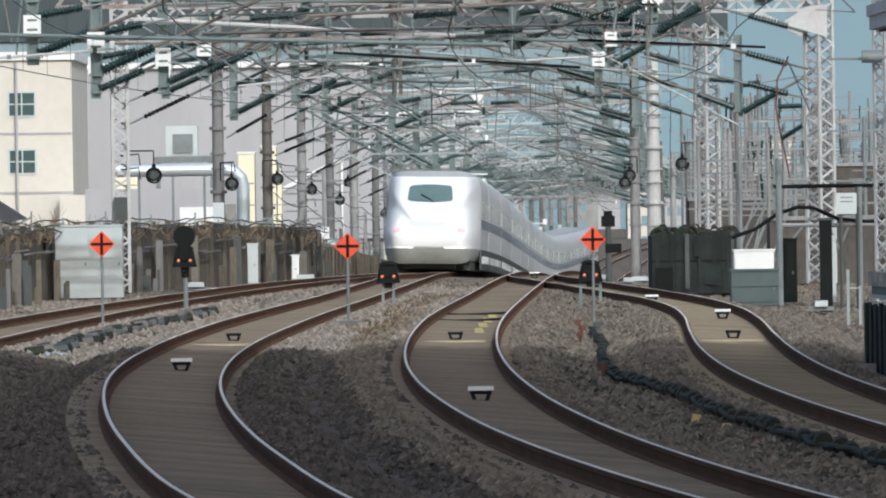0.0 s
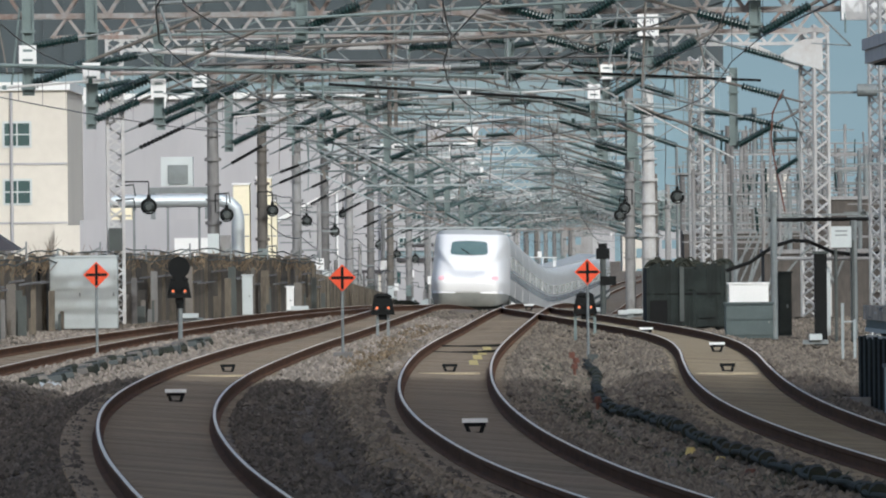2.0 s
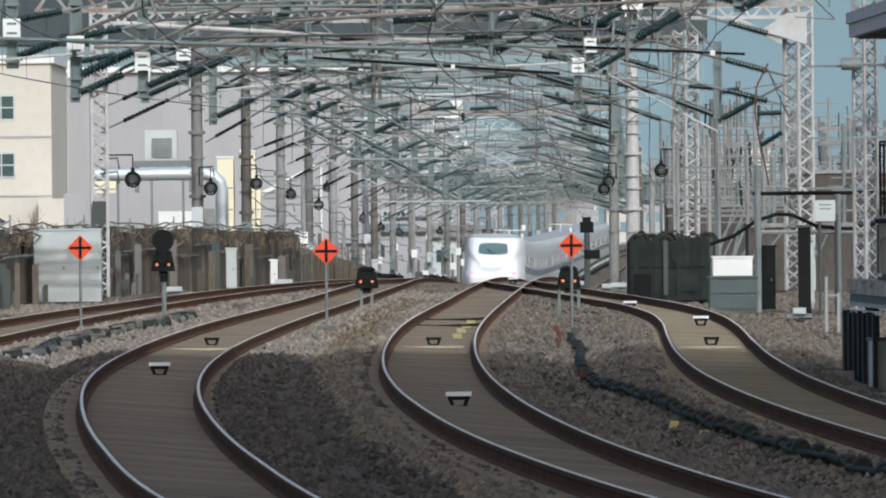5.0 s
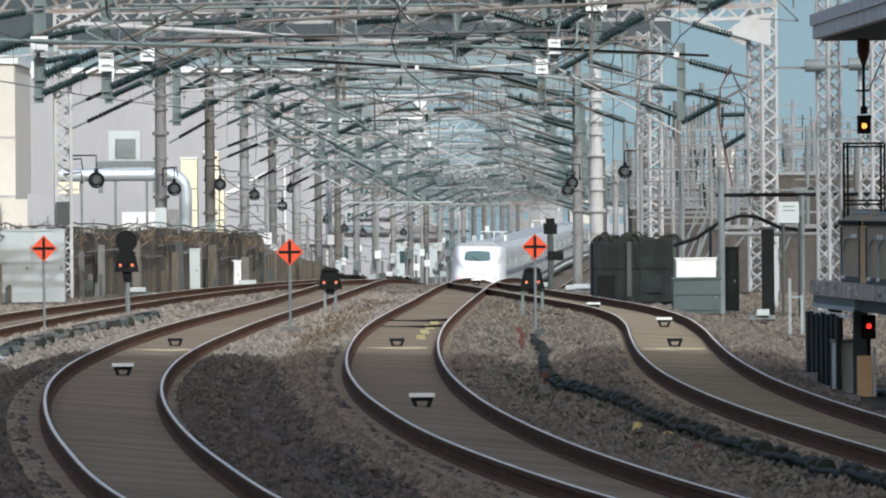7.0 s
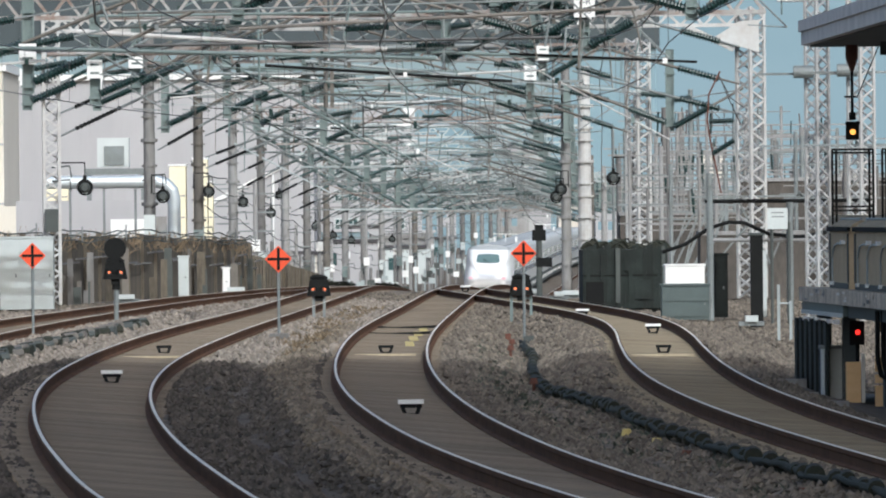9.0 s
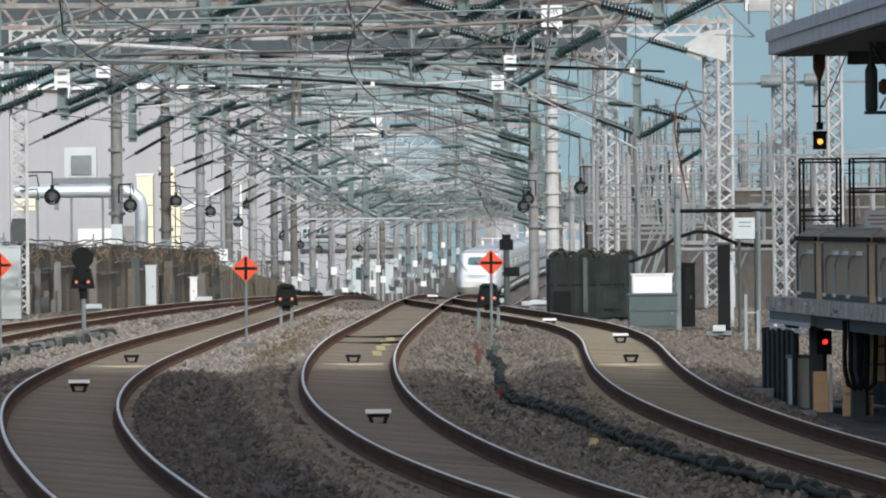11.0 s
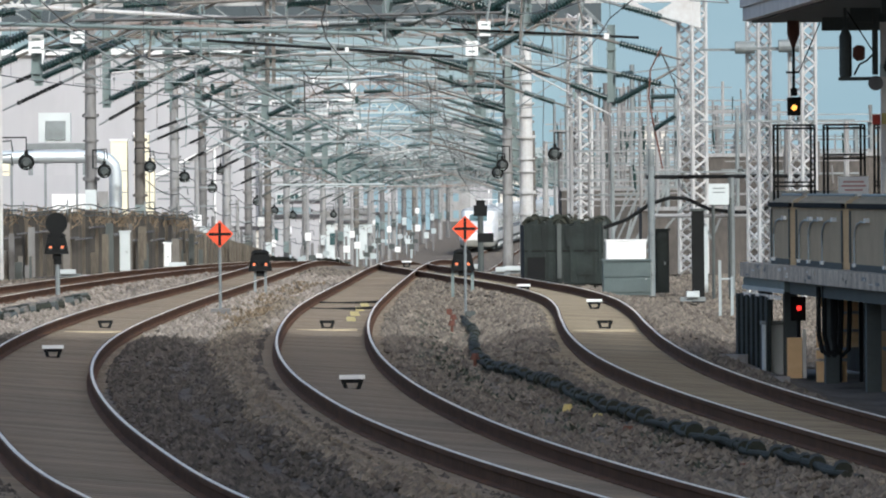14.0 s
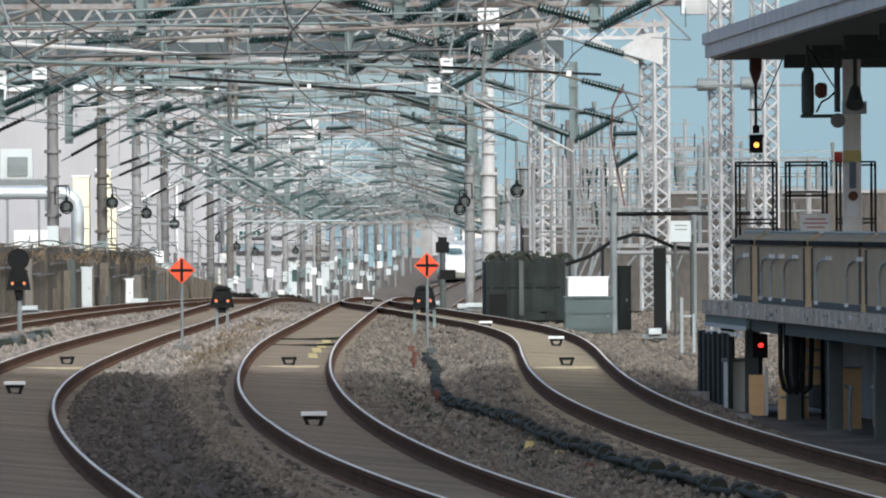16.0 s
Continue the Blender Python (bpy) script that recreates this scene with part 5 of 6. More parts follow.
def right_yard():
    s = thing("steel_post", "dark square steel post beside the fence", "post", (9.16, 243.5, -0.4))
    part("shaft", Mesh().box(-0.16, -0.1, 0, 0.14, 0.1, 2.2), BLACK, s)
    part("cap", Mesh().box(-0.2, -0.14, 2.2, 0.18, 0.14, 2.26), TRAINDARK, s)
    s = thing("pipe_rack", "grey steel pipe frame carrying a horizontal pipe", "frame", (0, 258, -0.4))
    for x, h in ((8.52, 3.75), (10.55, 3.0), (11.3, 3.0), (12.4, 3.0)):
        part("post", Mesh().tube((x, 0, 0), (x, 0, h), 0.09, 10), STEEL, s)
    part("pipe", Mesh().tube((8.4, 0, 3.03), (12.6, 0, 3.03), 0.05, 8), BLACK, s)
    part("pipe", Mesh().tube((8.5, 0, 2.05), (11.3, 0, 2.02), 0.05, 8), CONCRETE, s)
    part("slung_cable", Mesh().path([(7.3, 0.1, 1.75), (7.9, 0.1, 1.95), (8.5, 0.1, 2.35), (9.0, 0.1, 2.5), (9.4, 0.1, 2.48), (10.0, 0.1, 2.2), (10.8, 0.1, 2.1), (11.6, 0.1, 2.25), (12.4, 0.1, 2.1)], 0.05, 7), BLACK, s)
    s = thing("square_sign", "plain white square sign on two thin posts", "sign", (9.92, 250, -0.4))
    part("board", Mesh().box(-0.25, -0.02, 2.33, 0.25, 0.02, 2.85), CABINET, s)
    for z in (2.62, 2.72):
        part("text_bar", Mesh().box(-0.15, -0.026, z, 0.15, -0.022, z + 0.03), STEEL, s)
    for x in (-0.14, 0.28):
        part("post", Mesh().tube((x, 0.05, 0), (x, 0.05, 2.5), 0.04, 8), TRAINDARK, s)
    # lattice mast nearer the platform, with brackets
    for x, d, w, z in ((11.1, 254, 0.4, 9.5), (12.1, 252, 0.45, 10.5)):
        s = thing("lattice_mast", "pale grey lattice steel mast behind the platform", "mast", (x, d, -0.4), "lattice masts")
        part("shaft", lattice(z, w, 0.55, 0.045), WHITESTEEL, s).rotation_euler = (0, 0, radians(40))
        part("bracket", Mesh().bar((-1.5, 0, 6.2), (1.0, 0, 6.2), 0.06), STEEL, s)
        part("bracket", Mesh().bar((-1.5, 0, 4.4), (1.3, 0, 4.4), 0.05), STEEL, s)
        part("insulator", Mesh().disc((-0.35, -0.3, 6.25), 0.16, 0.5, 14, (1, 0, 0)), STEEL, s)
    # bracing at the foot of the big tower
    s = thing("tower_brace", "pale steel diagonal bracing at the foot of the lattice tower", "brace", (0, 308, -0.45))
    for a, b in (((9.6, 0.0), (10.8, 3.3)), ((11.0, 3.2), (12.0, 1.2)), ((12.0, 1.2), (12.9, 3.4)), ((12.9, 3.4), (13.8, 1.2)), ((9.8, 0.6), (11.4, 2.5)), ((12.3, 3.3), (13.5, 3.3)), ((9.6, 3.25), (14.2, 3.25))):
        part("strut", Mesh().bar((a[0], 0, a[1]), (b[0], 0, b[1]), 0.06), STEEL, s)
    s = thing("jumper_insulator", "green insulators on the lattice tower with a red-brown cable", "insulator", (11.2, 307.4, 0))
    part("insulator", insulator((-0.3, 0, 5.1), (-1.05, 0, 5.08), 0.1, 8), GREENGLASS, s)
    part("insulator", insulator((-0.3, 0, 4.5), (-0.95, 0, 4.1), 0.1, 8), GREENGLASS, s)
    part("cable", Mesh().path([(-0.7, 0, 6.6), (-1.05, 0, 5.9), (-1.1, 0, 5.1), (-1.0, 0, 4.4), (-0.85, 0, 3.7), (-0.7, 0, 2.9)], 0.03, 6), RUSTBOX, s)
    part("cable", Mesh().path([(-0.1, 0, 5.0), (-0.5, 0, 5.9), (-0.75, 0, 6.5), (-0.4, 0, 5.8), (0.0, 0, 5.5)], 0.02, 6), WIRE, s)
    # substation frames
    random.seed(11)
    for k, (d, x0, x1, h) in enumerate(((342, 8.6, 11.5, 4.9), (352, 10.2, 14.6, 5.2), (366, 9.2, 12.0, 6.4), (380, 11.0, 16.5, 6.0), (396, 10.2, 15.0, 7.0), (415, 12.5, 18.5, 6.4), (436, 11.0, 17.5, 7.4), (460, 14.0, 21.0, 7.2), (335, 12.6, 16.0, 5.6), (325, 13.5, 17.0, 5.0), (331, 8.9, 10.6, 4.2), (347, 9.8, 13.2, 4.6), (374, 9.0, 13.8, 5.2), (389, 9.6, 14.4, 5.6), (405, 10.4, 16.0, 6.2), (425, 10.0, 14.0, 5.8), (338, 14.0, 18.0, 4.6), (356, 15.0, 20.0, 5.4), (402, 16.0, 22.0, 6.0))):
        z = grade(d) - 0.4
        s = thing("switchgear_frame", "grey steel switchgear frame with bars and insulators", "frame", (0, d, z), "switchgear frames")
        h -= z + 0.4
        for x in (x0, x0 + (x1 - x0) * 0.45, x1):
            part("post", Mesh().tube((x, 0, 0), (x, 0, h + random.uniform(-0.8, 0.8)), random.uniform(0.04, 0.10), 9), (POLEGREY, STEEL, CONCRETE)[(k + int(x)) % 3], s)
        for j in range(5):
            zz = h * (0.5 + 0.11 * j) + random.uniform(-0.1, 0.1)
            part("bar", Mesh().bar((x0 - 0.4, 0, zz), (x1 + 0.4, 0, zz), random.uniform(0.03, 0.07)), STEEL if j % 2 else CONCRETE, s)
        for j in range(9):
            x = random.uniform(x0, x1)
            zz = h * random.uniform(0.55, 0.9)
            part("rod", Mesh().tube((x, 0.1, zz), (x + random.uniform(-0.05, 0.05), 0.1, zz + random.uniform(0.4, 1.1)), random.uniform(0.02, 0.05), 6), POLEGREY if j % 3 else GREENGLASS, s)
        for j in range(2):
            x = random.uniform(x0, x1 - 0.6)
            part("strut", Mesh().bar((x, 0, 0.6), (x + random.uniform(0.8, 1.6), 0, h * 0.6), 0.06), STEEL, s)
    for x0, x1, d, h, m, lab in ((10.2, 13.5, 318, 2.0, YARDWALL, "brown-grey low equipment wall"), (9.0, 14, 372, 2.6, YARDWALL, "grey concrete plinth of the substation"), (11.9, 20, 330, 3.7, YARDWALL, "brown-grey low shed behind the masts"), (12, 30, 470, 3.5, YARDWALL, "brown-grey low building past the substation")):
        s = thing("low_building", lab, "building", (x0, d, grade(d) - 0.4))
        part("wall", Mesh().box(0, 0, 0, x1 - x0, 3, h - grade(d)), m, s)
        part("coping", Mesh().box(-0.05, -0.06, h - grade(d), x1 - x0 + 0.05, 3.05, h - grade(d) + 0.12), CONCRETE, s)


right_yard()


# ---- left background ----
def window(parent, x0, z0, x1, z1, y, panes=2):
    w = part("window", Mesh().box(x0 - 0.08, y - 0.06, z0 - 0.08, x1 + 0.08, y - 0.004, z1 + 0.08), CABINET, parent)
    for k in range(panes):
        for j in range(2):
            a, b = x0 + (x1 - x0) * k / panes, x0 + (x1 - x0) * (k + 1) / panes
            c, e = z0 + (z1 - z0) * j / 2, z0 + (z1 - z0) * (j + 1) / 2
            part("pane", Mesh().box(a + 0.04, y - 0.075, c + 0.04, b - 0.04, y - 0.062, e - 0.04), GLASS, w)


def left_background():
    s = thing("cream_building", "cream rendered building with small windows", "building", (0, 600, -6))
    part("wall", Mesh().box(-48, 0, 0, -21.9, 26, 16.9), BEIGE, s)
    part("parapet", Mesh().box(-48.2, -0.2, 16.9, -21.7, 26.2, 17.4), WHITE, s)
    for x, z in ((-25.65, 10.2), (-25.65, 13.6), (-33, 10.2), (-33, 13.6)):
        window(s, x, z, x + 1.55, z + 1.4, 0)
    for z in (9.0, 12.5):
        part("band", Mesh().box(-48, -0.05, z, -21.9, -0.004, z + 0.12), PALEWALL, s)
    part("downpipe", Mesh().tube((-25.2, -0.15, 0), (-25.2, -0.15, 16.8), 0.09, 8), PALEWALL, s)
    part("annex", Mesh().box(-22.6, -3, 0, -20.8, -0.1, 8.9), BEIGE, s)
    s = thing("warehouse", "large pale grey warehouse with upright cladding ribs", "building", (0, 700, -6))
    part("wall", Mesh().box(-26, 0, 0, -4.2, 40, 17.6), PALEWALL, s)
    for k in range(11):
        x = -25.6 + 2.0 * k
        part("rib", Mesh().box(x, -0.05, 0.2, x + 0.06, -0.004, 17.5), PALEWALL, s)
    part("eave", Mesh().box(-26.3, -0.4, 17.6, -4.0, 40, 18.0), WHITE, s)
    s = thing("plant_room", "pale low plant room with a roof unit", "building", (0, 430, -3))
    part("wall", Mesh().box(-15.2, 0, 0, -8.6, 8, 6.0), PALEWALL, s)
    part("white_panel", Mesh().box(-11.2, -0.06, 4.0, -9.7, -0.005, 5.2), WHITE, s)
    part("recess", Mesh().box(-9.5, -0.05, 4.1, -8.8, -0.005, 5.3), CONCRETE, s)
    unit = part("roof_unit", Mesh().box(-11.75, 0.2, 7.4, -10.4, 1.6, 8.65), CABINET, s, "grey roof ventilation unit")
    part("louvre", Mesh().box(-11.45, 0.12, 7.5, -10.6, 0.19, 8.3), STEEL, unit)
    part("unit_frame", Mesh().box(-12.3, 0.1, 7.1, -9.6, 1.7, 7.35).box(-12.2, 0.3, 6.0, -12.0, 0.5, 7.1).box(-9.9, 0.3, 6.0, -9.7, 0.5, 7.1), STEEL, s)
    s = thing("ventilation_duct", "thick silver duct that bends down to the ground", "duct", (0, 420, -1.4))
    pts = [(-13.6, 0, 5.15), (-9.0, 0, 5.15), (-8.62, 0, 5.03), (-8.38, 0, 4.78), (-8.3, 0, 4.4), (-8.3, 0, 0)]
    part("pipe", Mesh().path(pts, 0.27, 18), DUCT, s)
    for x in (-12.6, -11.2, -9.9):
        part("flange", Mesh().tube((x, 0, 5.15), (x + 0.08, 0, 5.15), 0.31, 18), DUCT, s)
        part("support", Mesh().bar((x, 0, 0), (x, 0, 4.9), 0.1), STEEL, s)
    for x0, x1, h in ((-9.5, -8.75, 7.0), (-8.4, -7.75, 7.3), (-7.7, -7.5, 6.2), (-15.2, -14.2, 6.5)):
        s = thing("pale_block", "sunlit cream utility block beyond the fence", "building", (x0, 470, -2.4))
        w = x1 - x0
        part("wall", Mesh().box(0, 0, 0, w, 3, h), CREAM, s)
        part("cap", Mesh().box(-0.05, -0.05, h, w + 0.05, 3.05, h + 0.1), WHITE, s)
        for z in (3.4, 4.6, 5.6):
            part("seam", Mesh().box(0.02, -0.02, z, w - 0.02, -0.004, z + 0.05), CONCRETE, s)
    s = thing("lean_to", "pale grey lean-to with a white sloping roof edge", "building", (0, 560, -4))
    part("wall", Mesh().add([(x, y, z) for y in (0, 8) for x, z in ((-9.3, 0), (-5.2, 0), (-5.2, 8.75), (-9.3, 6.7))], [(0, 1, 2, 3), (7, 6, 5, 4), (0, 4, 5, 1), (1, 5, 6, 2), (2, 6, 7, 3), (3, 7, 4, 0)]), PALEWALL, s)
    part("roof_edge", Mesh().bar((-9.5, -0.1, 6.72), (-5.1, -0.1, 8.92), 0.16, 0.22), WHITE, s, "white sloping roof edge")
    part("downpipe", Mesh().tube((-5.6, -0.1, 0), (-5.6, -0.1, 8.5), 0.07, 8), WHITE, s)
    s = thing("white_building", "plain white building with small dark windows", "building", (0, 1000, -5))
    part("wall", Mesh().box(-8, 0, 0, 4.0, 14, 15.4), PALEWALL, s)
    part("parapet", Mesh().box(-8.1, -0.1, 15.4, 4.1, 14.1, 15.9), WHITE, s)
    part("stair_tower", Mesh().box(-1.0, -0.6, 0, 1.2, -0.02, 18.2), PALEWALL, s)
    for z in (5.6, 8.4, 11.2):
        for x in (-6.6, -3.9, -2.6, 2.0):
            window(s, x, z, x + 0.9, z + 1.0, 0)
        part("band", Mesh().box(-8, -0.05, z - 0.7, 4.0, -0.004, z - 0.55), CONCRETE, s)
    s = thing("house", "white house with a dark tiled hip roof", "house", (-19.0, 400, -2))
    part("wall", Mesh().box(-3, 0, 0, 1.9, 6, 3.85), WHITE, s)
    part("roof", Mesh().add([(-3.4, -0.4, 3.8), (2.4, -0.4, 3.8), (2.4, 6.4, 3.8), (-3.4, 6.4, 3.8), (-2.2, 3, 5.1), (0.6, 3, 5.1)], [(0, 1, 5, 4), (1, 2, 5), (2, 3, 4, 5), (3, 0, 4), (3, 2, 1, 0)]), DARKROOF, s)
    random.seed(5)
    for x, d, h in ((-15.6, 405, 4.4), (-14.6, 398, 3.9), (-13.2, 400, 3.4), (-11.4, 395, 2.9), (-8.6, 390, 2.6), (-11.9, 318, 1.5), (-10.9, 330, 1.5), (-9.8, 339, 1.45), (-8.9, 348, 1.5), (-7.9, 357, 1.5), (-6.9, 367, 1.5), (-14.2, 300, 1.5), (-14.6, 285, 1.5)):
        s = thing("bare_shrub", "leafless brown shrub behind the fence", "shrub", (x, d, grade(d) - 0.4), "bare shrubs")
        w = Mesh()
        for k in range(int(24 * h)):
            a, l = random.uniform(0, 6.28), random.uniform(0.4, 0.9)
            p = Vector((random.uniform(-0.3, 0.3), random.uniform(-0.3, 0.3), random.uniform(0, h * 0.5)))
            q = p + Vector((math.cos(a) * l, math.sin(a) * l, random.uniform(0.5, 1.4)))
            w.tube(p, q, 0.022, 4, 0.008)
            w.tube(p.lerp(q, 0.6), p.lerp(q, 0.6) + Vector((random.uniform(-0.4, 0.4), 0.1, random.uniform(0.2, 0.6))), 0.012, 3, 0.005)
        part("twigs", w, BRUSH, s)
    # distant town, walls and glass kept light to stand in for haze
    random.seed(9)
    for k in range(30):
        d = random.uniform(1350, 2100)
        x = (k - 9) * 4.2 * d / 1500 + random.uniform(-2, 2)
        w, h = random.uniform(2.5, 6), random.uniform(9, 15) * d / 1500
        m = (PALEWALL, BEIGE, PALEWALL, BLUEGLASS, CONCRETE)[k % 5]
        s = thing("distant_building", "distant town building, paled for haze", "building", (x, d, -6), "distant buildings")
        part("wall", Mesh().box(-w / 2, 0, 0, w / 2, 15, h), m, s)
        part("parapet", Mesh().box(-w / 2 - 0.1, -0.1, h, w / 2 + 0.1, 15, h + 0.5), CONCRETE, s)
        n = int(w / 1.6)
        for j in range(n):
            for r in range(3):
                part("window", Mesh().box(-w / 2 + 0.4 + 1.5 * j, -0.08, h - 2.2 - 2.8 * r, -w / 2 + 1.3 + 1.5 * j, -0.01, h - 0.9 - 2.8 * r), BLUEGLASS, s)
    rnd = random.Random(31)
    for k in range(34):
        d = 560 + 14 * k + rnd.uniform(-4, 4)
        side = -1 if k % 4 else 1
        x = (curve_at(LINE_1, d) - 10.5 - rnd.uniform(0, 9)) if side < 0 else (curve_at(LINE_2, d) + 7 + rnd.uniform(0, 9))
        w, h = rnd.uniform(2.5, 6), rnd.uniform(2.4, 4.6)
        s = thing("trackside_house", "pale low trackside building beyond the masts", "building", (x, d, grade(d) - 0.5), "trackside houses")
        m = (PALEWALL, CABINET, CONCRETE, BEIGE, CONCRETE, CYANGLASS)[rnd.randrange(6)]
        part("wall", Mesh().box(-w / 2, 0, 0, w / 2, 6, h), m, s)
        part("roof", Mesh().box(-w / 2 - 0.2, -0.2, h, w / 2 + 0.2, 6.2, h + 0.25), (DARKROOF, CONCRETE, PALEWALL)[k % 3], s)
        for j in range(int(w / 2.4)):
            for r in range(1):
                part("window", Mesh().box(-w / 2 + 0.5 + 1.6 * j, -0.07, h - 1.8 - 1.9 * r, -w / 2 + 1.4 + 1.6 * j, -0.01, h - 0.8 - 1.9 * r), GLASS, s)
    for k in range(60):
        d = 400 + 9.5 * k
        x = curve_at(LINE_1, d) - 5.2 - rnd.uniform(0, 2.5)
        s = thing("trackside_post", "pale post and box standing beside the line", "post", (x, d, grade(d) - 0.5), "trackside posts")
        h = rnd.uniform(1.2, 3.2)
        part("post", Mesh().tube((0, 0, 0), (0, 0, h), rnd.uniform(0.05, 0.1), 7), (PALESTEEL, POLEGREY, CONCRETE, POLEGREY)[k % 4], s)
        part("box", Mesh().box(-0.2, -0.15, h * 0.6, 0.25, 0.15, h * 0.6 + rnd.uniform(0.25, 0.6)), (WHITE, TRAINDARK, PALESTEEL, TRAINDARK, CABINET)[k % 5], s)
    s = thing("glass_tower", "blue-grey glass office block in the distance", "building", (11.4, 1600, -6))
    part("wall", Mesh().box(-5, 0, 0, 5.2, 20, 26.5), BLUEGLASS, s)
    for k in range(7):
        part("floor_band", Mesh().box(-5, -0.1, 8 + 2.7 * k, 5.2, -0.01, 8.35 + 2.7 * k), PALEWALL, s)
    part("white_shaft", Mesh().box(-6.8, -0.5, 0, -5.0, 6, 25.0), WHITE, s)
    leaf = Mesh()
    for k in range(9000):
        d = 520 + 150 * rnd.random()
        x = curve_at(LINE_1, d) - 4.9 - 1.6 * rnd.random()
        z = grade(d) - 0.5 + (0.9 + 0.6 * noise.noise((d * 0.08, 0, 2))) * rnd.random() ** 0.7 * 1.8
        a, r = rnd.uniform(0, 6.28), rnd.uniform(0.08, 0.2)
        leaf.add([(x - r * math.cos(a), d, z), (x, d - r, z + r * 0.6), (x + r * math.cos(a), d + r * math.sin(a), z), (x, d + r, z - r * 0.5)], [(0, 1, 2, 3)])
    tagged(part("hedge", leaf, HEDGE), "dark straggling trackside hedge", "hedge", kind="stuff")
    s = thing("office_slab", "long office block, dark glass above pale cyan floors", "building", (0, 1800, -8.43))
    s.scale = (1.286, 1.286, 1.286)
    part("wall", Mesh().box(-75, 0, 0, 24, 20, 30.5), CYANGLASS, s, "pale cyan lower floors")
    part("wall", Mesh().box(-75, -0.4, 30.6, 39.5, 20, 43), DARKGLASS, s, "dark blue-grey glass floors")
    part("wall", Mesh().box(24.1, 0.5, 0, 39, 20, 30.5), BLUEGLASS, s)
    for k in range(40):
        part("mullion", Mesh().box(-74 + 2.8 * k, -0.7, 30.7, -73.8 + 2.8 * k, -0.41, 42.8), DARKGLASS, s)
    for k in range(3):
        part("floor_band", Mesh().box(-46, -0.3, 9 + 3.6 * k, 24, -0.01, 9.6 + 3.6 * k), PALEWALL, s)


DARKGLASS = mat("dark_blue_grey_glass", (0.05, 0.07, 0.08), 0.45, second=(0.035, 0.05, 0.06), scale=0.1, amount=0.4, bump=0)
HEDGE = mat("dark_hedge_leaves", (0.06, 0.07, 0.055), 0.9, second=(0.03, 0.035, 0.03), scale=2, amount=0.5)
# pale cyan carries the haze over the far office floors
CYANGLASS = mat("haze_pale_cyan_glass", (0.25, 0.335, 0.365), 0.3, second=(0.19, 0.265, 0.295), scale=0.08, amount=0.4, bump=0)
left_background()


# ---- weeds and loose stones ----
def weeds(label, spots, count, seed, size):
    rnd = random.Random(seed)
    s = Mesh()
    for _ in range(count):
        x0, x1, d0, d1 = rnd.choice(spots)
        d = rnd.uniform(d0, d1)
        x = rnd.uniform(x0, x1) + curve_at(LINE_1, d) + 3.5
        if noise.noise((x * 0.9, d * 0.22, 4)) < -0.05:
            continue
        z = ground_z(x, d) - 0.02
        h = size * rnd.uniform(0.4, 1.2)
        for _ in range(3):
            a, w = rnd.uniform(0, 6.28), rnd.uniform(0.012, 0.035)
            lean = Vector((rnd.uniform(-0.1, 0.1), rnd.uniform(-0.1, 0.1), h))
            p = Vector((x + rnd.uniform(-0.06, 0.06), d + rnd.uniform(-0.06, 0.06), z))
            o = Vector((math.cos(a), math.sin(a), 0)) * w
            s.add([p - o, p + o, p + lean * 0.6 + o * 0.9, p + lean, p + lean * 0.6 - o * 0.9], [(0, 1, 2, 3, 4)])
    return tagged(part("weeds", s, BRUSH if seed == 3 else WEEDGREEN), label, "weeds", kind="stuff")


WEEDGREEN = mat("dull_green_weeds", (0.085, 0.10, 0.075), 0.9, second=(0.05, 0.055, 0.04), scale=3, amount=0.5)
weeds("dry brown weeds between the tracks", [(-2.0, -1.2, 205, 280), (-1.35, -0.8, 185, 235)], 1500, 3, 0.13)
weeds("dull green weeds beside the cable", [(2.2, 3.3, 95, 210)], 1500, 4, 0.09)


